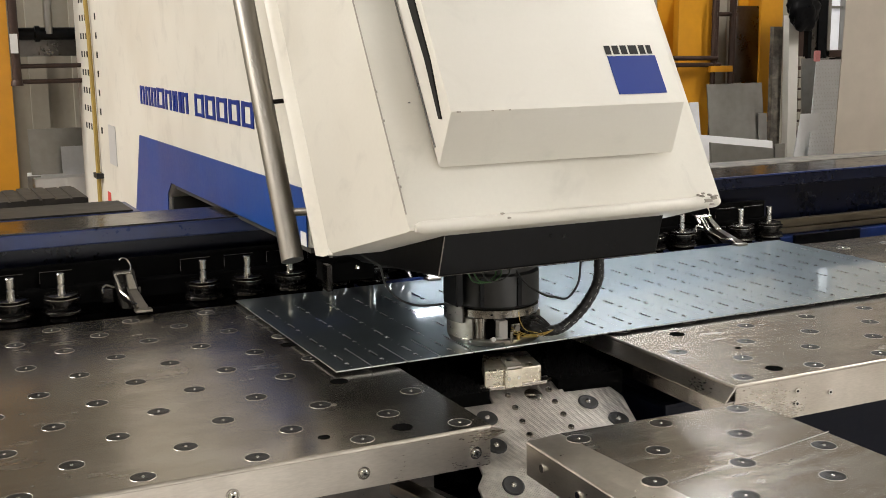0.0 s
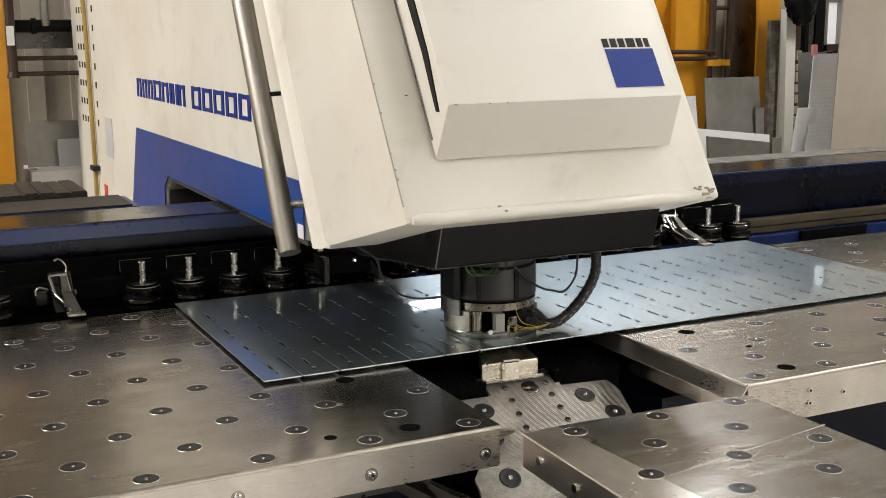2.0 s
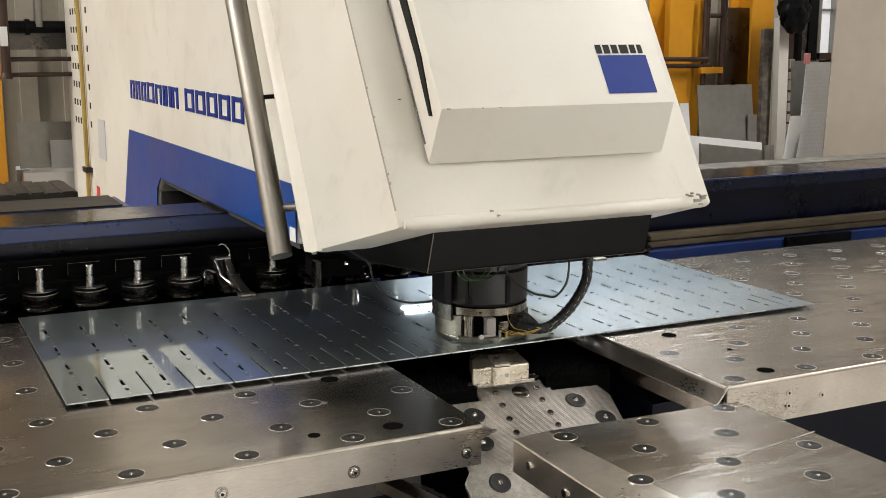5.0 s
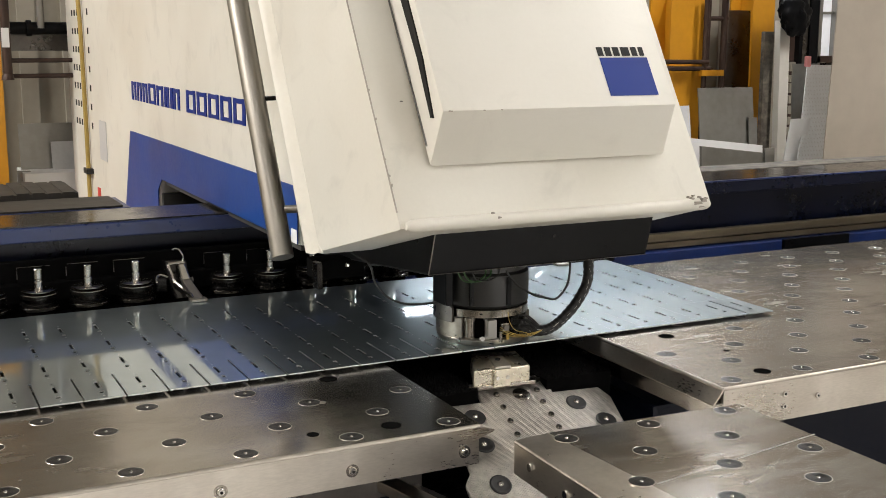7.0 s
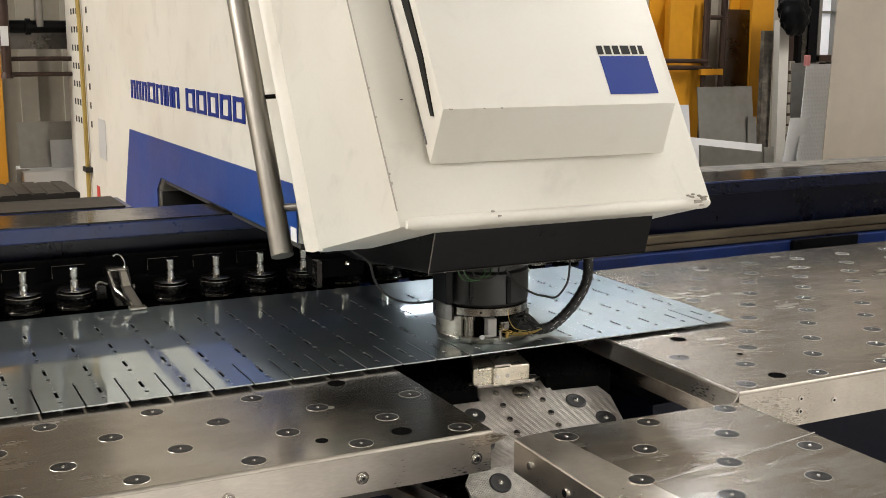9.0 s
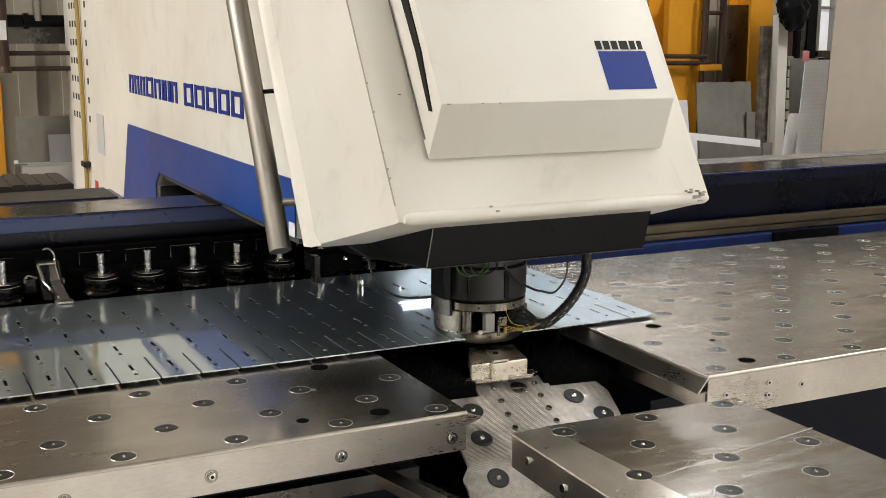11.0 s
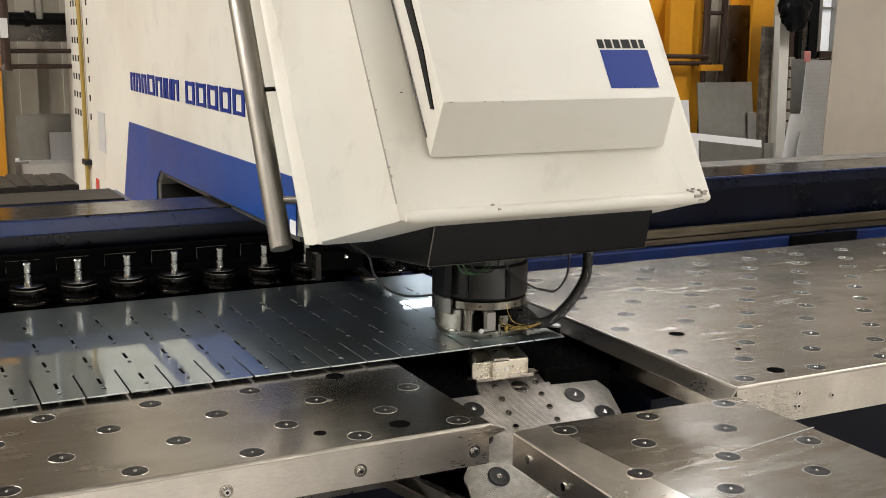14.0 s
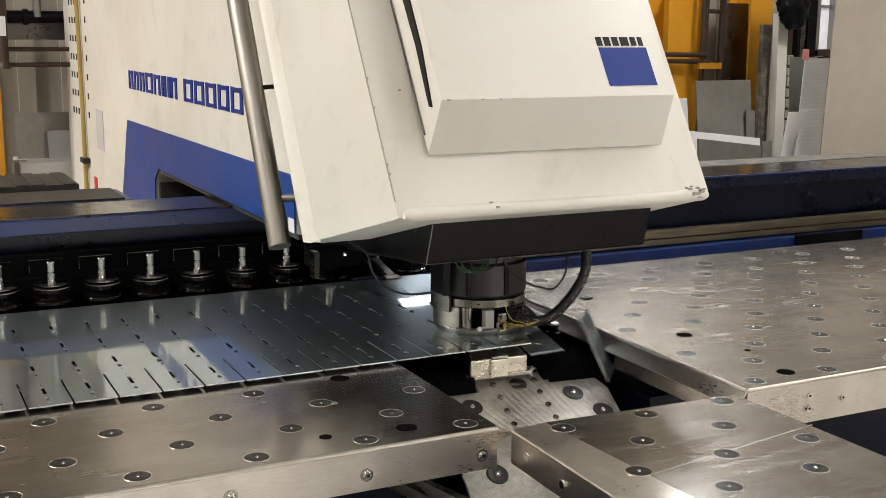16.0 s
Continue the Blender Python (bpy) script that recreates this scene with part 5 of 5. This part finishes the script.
    for a, b, y, mat in ((4.79, 4.815, 5.10, BLACK), (4.818, 4.862, 5.11, DARK_STEEL), (4.865, 4.93, 5.10, BLACK), (4.932, 4.955, 5.10, STOCK), (5.06, 5.14, 5.10, STOCK)):
        part("stile", box(a, b, y, y + 0.06, 0.0, 1.9), mat, d)
    part("bar", box(4.932, 5.06, 5.10, 5.16, 1.425, 1.462), PIPE, d)
    part("bar", box(4.958, 5.058, 5.125, 5.14, 1.70, 1.715), STOCK, d)
    part("pane", box(4.956, 5.059, 5.14, 5.15, 1.464, 1.89), FROSTED_PANE, d, "pale window pane")
    part("panel", box(4.79, 5.14, 5.165, 5.18, 0.0, 1.42), BLACK, d)
    bm = box(4.165, 4.195, 4.375, 4.395, 1.425, 1.478)
    solid("pink_tag", bm, material("pink_tag", (0.75, 0.30, 0.30), 0.6), "small pink cloth tag on the sheet", "tag", bevel=0.006)
    # dark sack hanging beside the post
    rnd = random.Random(5)
    bm = bmesh.new()
    bmesh.ops.create_icosphere(bm, subdivisions=4, radius=1.0)
    for v in bm.verts:
        n = v.co.copy()
        fold = 0.09 * math.sin(7 * n.x + 3 * n.z) + 0.07 * math.sin(11 * n.z + 5 * n.y) + 0.04 * math.sin(19 * n.x - 9 * n.z)
        v.co = Vector((4.585 + 0.11 * n.x * (1 + fold), 4.93 + 0.04 * n.y * (1 + fold), 1.695 + 0.12 * n.z * (1 + 0.6 * fold) - 0.02 * n.x))
    bundle = thing("hanging_sack", 4.60, 4.93, 1.57, "creased black plastic sack hanging by the post", "sack")
    part("sack", bm, BLACK, bundle, "", True)
    part("hanger", tube([(4.60, 4.93, 1.80), (4.62, 4.97, 1.95), (4.62, 5.87, 2.0)], 0.012, 8), PIPE, bundle)
    # pipes and sheets left of the machine
    p = thing("pipework", 0.6, 5.3, 0.0, "rusty pipework along the cladding", "pipes")
    for a, b, r in (((0.535, 5.2, 1.40), (0.535, 5.2, 3.0), 0.019), ((0.53, 5.22, 1.40), (1.3, 5.22, 1.40), 0.010), ((0.53, 5.22, 1.465), (1.3, 5.22, 1.465), 0.010)):
        part("pipe", tube([a, b], r, 12), PIPE, p, "", True)
    part("elbow", dome(0.533, 5.2, 1.385, 0.026, 0.035), PIPE, p, "", True)
    part("black_pipe", tube([(0.54, 5.4, 1.60), (1.4, 5.4, 1.60)], 0.028, 12), BLACK, p, "", True)
    part("black_pipe", tube([(0.70, 5.38, 1.60), (0.70, 5.38, 3.0)], 0.016, 12), STOCK, p, "", True)
    part("pipe_joint", tube([(0.64, 5.39, 1.60), (0.66, 5.39, 1.60)], 0.036, 12), BLACK, p, "", True)
    part("cross_rail", box(0.5, 1.4, 5.62, 5.66, 1.50, 1.60), DARK_STEEL, p)
    part("white_tag", box(0.515, 0.545, 5.172, 5.178, 1.52, 1.60), WHITE_CARD, p, "white tag")
    leaning("grey_sheet", 0.56, 0.86, 5.38, 0.75, 1.20, STOCK, "grey steel sheet leaning behind the machine", 0.2, far=5.2)
    leaning("zinc_sheet", 0.69, 0.90, 5.36, 0.75, 1.12, PALE_STOCK, "pale zinc sheet leaning behind the machine", 0.15, far=5.2)
    leaning("carton", 0.575, 0.86, 5.36, 0.5, 0.985, WHITE_CARD, "white carton stacked behind the machine", 0.0, 0, 0.3, "carton", "", far=5.2)
    leaning("zinc_strip", 0.545, 0.60, 5.34, 0.75, 1.0, STOCK, "narrow grey strip leaning behind the machine", 0.1, far=5.2)


background()


# ---- what moves ----
SHIFT = [(0, 0), (0.5, -0.0447), (1, -0.0736), (1.5, -0.1472), (2, -0.1472), (2.5, -0.2204), (3, -0.2224), (3.5, -0.294), (4, -0.3635),
         (6.5, -0.5484), (7, -0.5799), (7.5, -0.653), (8, -0.653), (8.5, -0.7251), (9, -0.7271), (11.5, -0.9393), (12, -1.0135), (12.5, -1.0602),
         (13, -1.0876), (13.5, -1.1577), (14, -1.1577), (14.5, -1.2308), (15, -1.2298), (15.2, -1.270), (15.4, -1.2745), (15.5, -1.2318), (15.6, -1.2176),
         (15.7, -1.201), (15.8, -1.155), (15.9, -1.152), (15.96, -1.108), (16, -1.107)]
DEPTH = [(0, 0.0), (0.5, -0.0432), (1, 0.0009), (1.5, 0.0419), (2, -0.0423), (2.5, -0.0179), (3, 0.0413), (3.5, -0.0005), (4, -0.0436),
         (6.5, 0.0414), (7, -0.0025), (7.5, -0.0435), (8, 0.04), (8.5, 0.0164), (9, -0.0434), (11.5, 0.0432), (12, -0.0006), (12.5, -0.0436),
         (13, -0.0001), (13.5, 0.0426), (14, -0.0417), (14.5, -0.0177), (15, 0.0425), (15.2, -0.0715), (15.4, -0.073), (15.5, -0.073), (15.6, -0.073), (15.7, -0.073), (15.8, -0.073),
         (15.9, -0.073), (15.96, -0.0724), (16, -0.0723)]


def motions():
    for ob in (LEFT, RIGHT, BEAM):
        x, y, z = BASES[ob.name]
        walk(ob, [(t, pose(x, y + d, z)) for t, d in DEPTH])
    for ob in (TOOLS, SHEET_OB):
        x, y, z = BASES[ob.name]
        walk(ob, [(t, pose(x + s, y + d, z)) for (t, s), (_, d) in zip(SHIFT, DEPTH)])
    # waste strips fall when their slit passes the punch
    for c, ob in SLUGS:
        limit = 1.045 - (SX + c * COL)
        cut = None
        for (t0, a), (t1, b) in zip(SHIFT, SHIFT[1:]):
            if cut is None and b <= limit:
                cut = t1 if a <= limit else t0 + (t1 - t0) * (a - limit) / max(a - b, 1e-6)
        if cut is None or cut > 15.3:
            walk(ob, [(0, pose(0, 0, 0)), (16, pose(0, 0, 0))])
        else:
            walk(ob, [(0, pose(0, 0, 0)), (max(cut - 0.1, 0.03), pose(0, 0, 0)), (cut + 0.15, pose(0, 0, -0.12)), (16, pose(0, 0, -0.12))])
    # the last parts ride on the sheet, then drop beside the die
    for ob, last, tail in ((PART_A, 15.45, [(15.5, (1.122, 1.952, 0.9556, 0, 0, 0)), (15.6, (1.128, 1.947, 0.956, 0, -1, -3)), (15.7, (1.155, 1.95, 0.962, 0, -1, -8)),
                                            (15.8, (1.20, 1.92, 0.966, 2, -2, 0)), (15.9, (1.256, 1.93, 0.930, 33, 9.6, 19)), (16.0, (1.283, 1.88, 0.936, 66, -8, 46))]),
                           (PART_B, 15.85, [(15.9, (1.13, 1.95, 0.9535, 0, 0, -6)), (16.0, (1.163, 1.932, 0.9475, 6, -4, -8))])):
        x, y, z = BASES[ob.name]
        rows = [(t, pose(x + s, y + d, z)) for (t, s), (_, d) in zip(SHIFT, DEPTH) if t <= last]
        walk(ob, rows + [(t, pose(*v)) for t, v in tail])


motions()
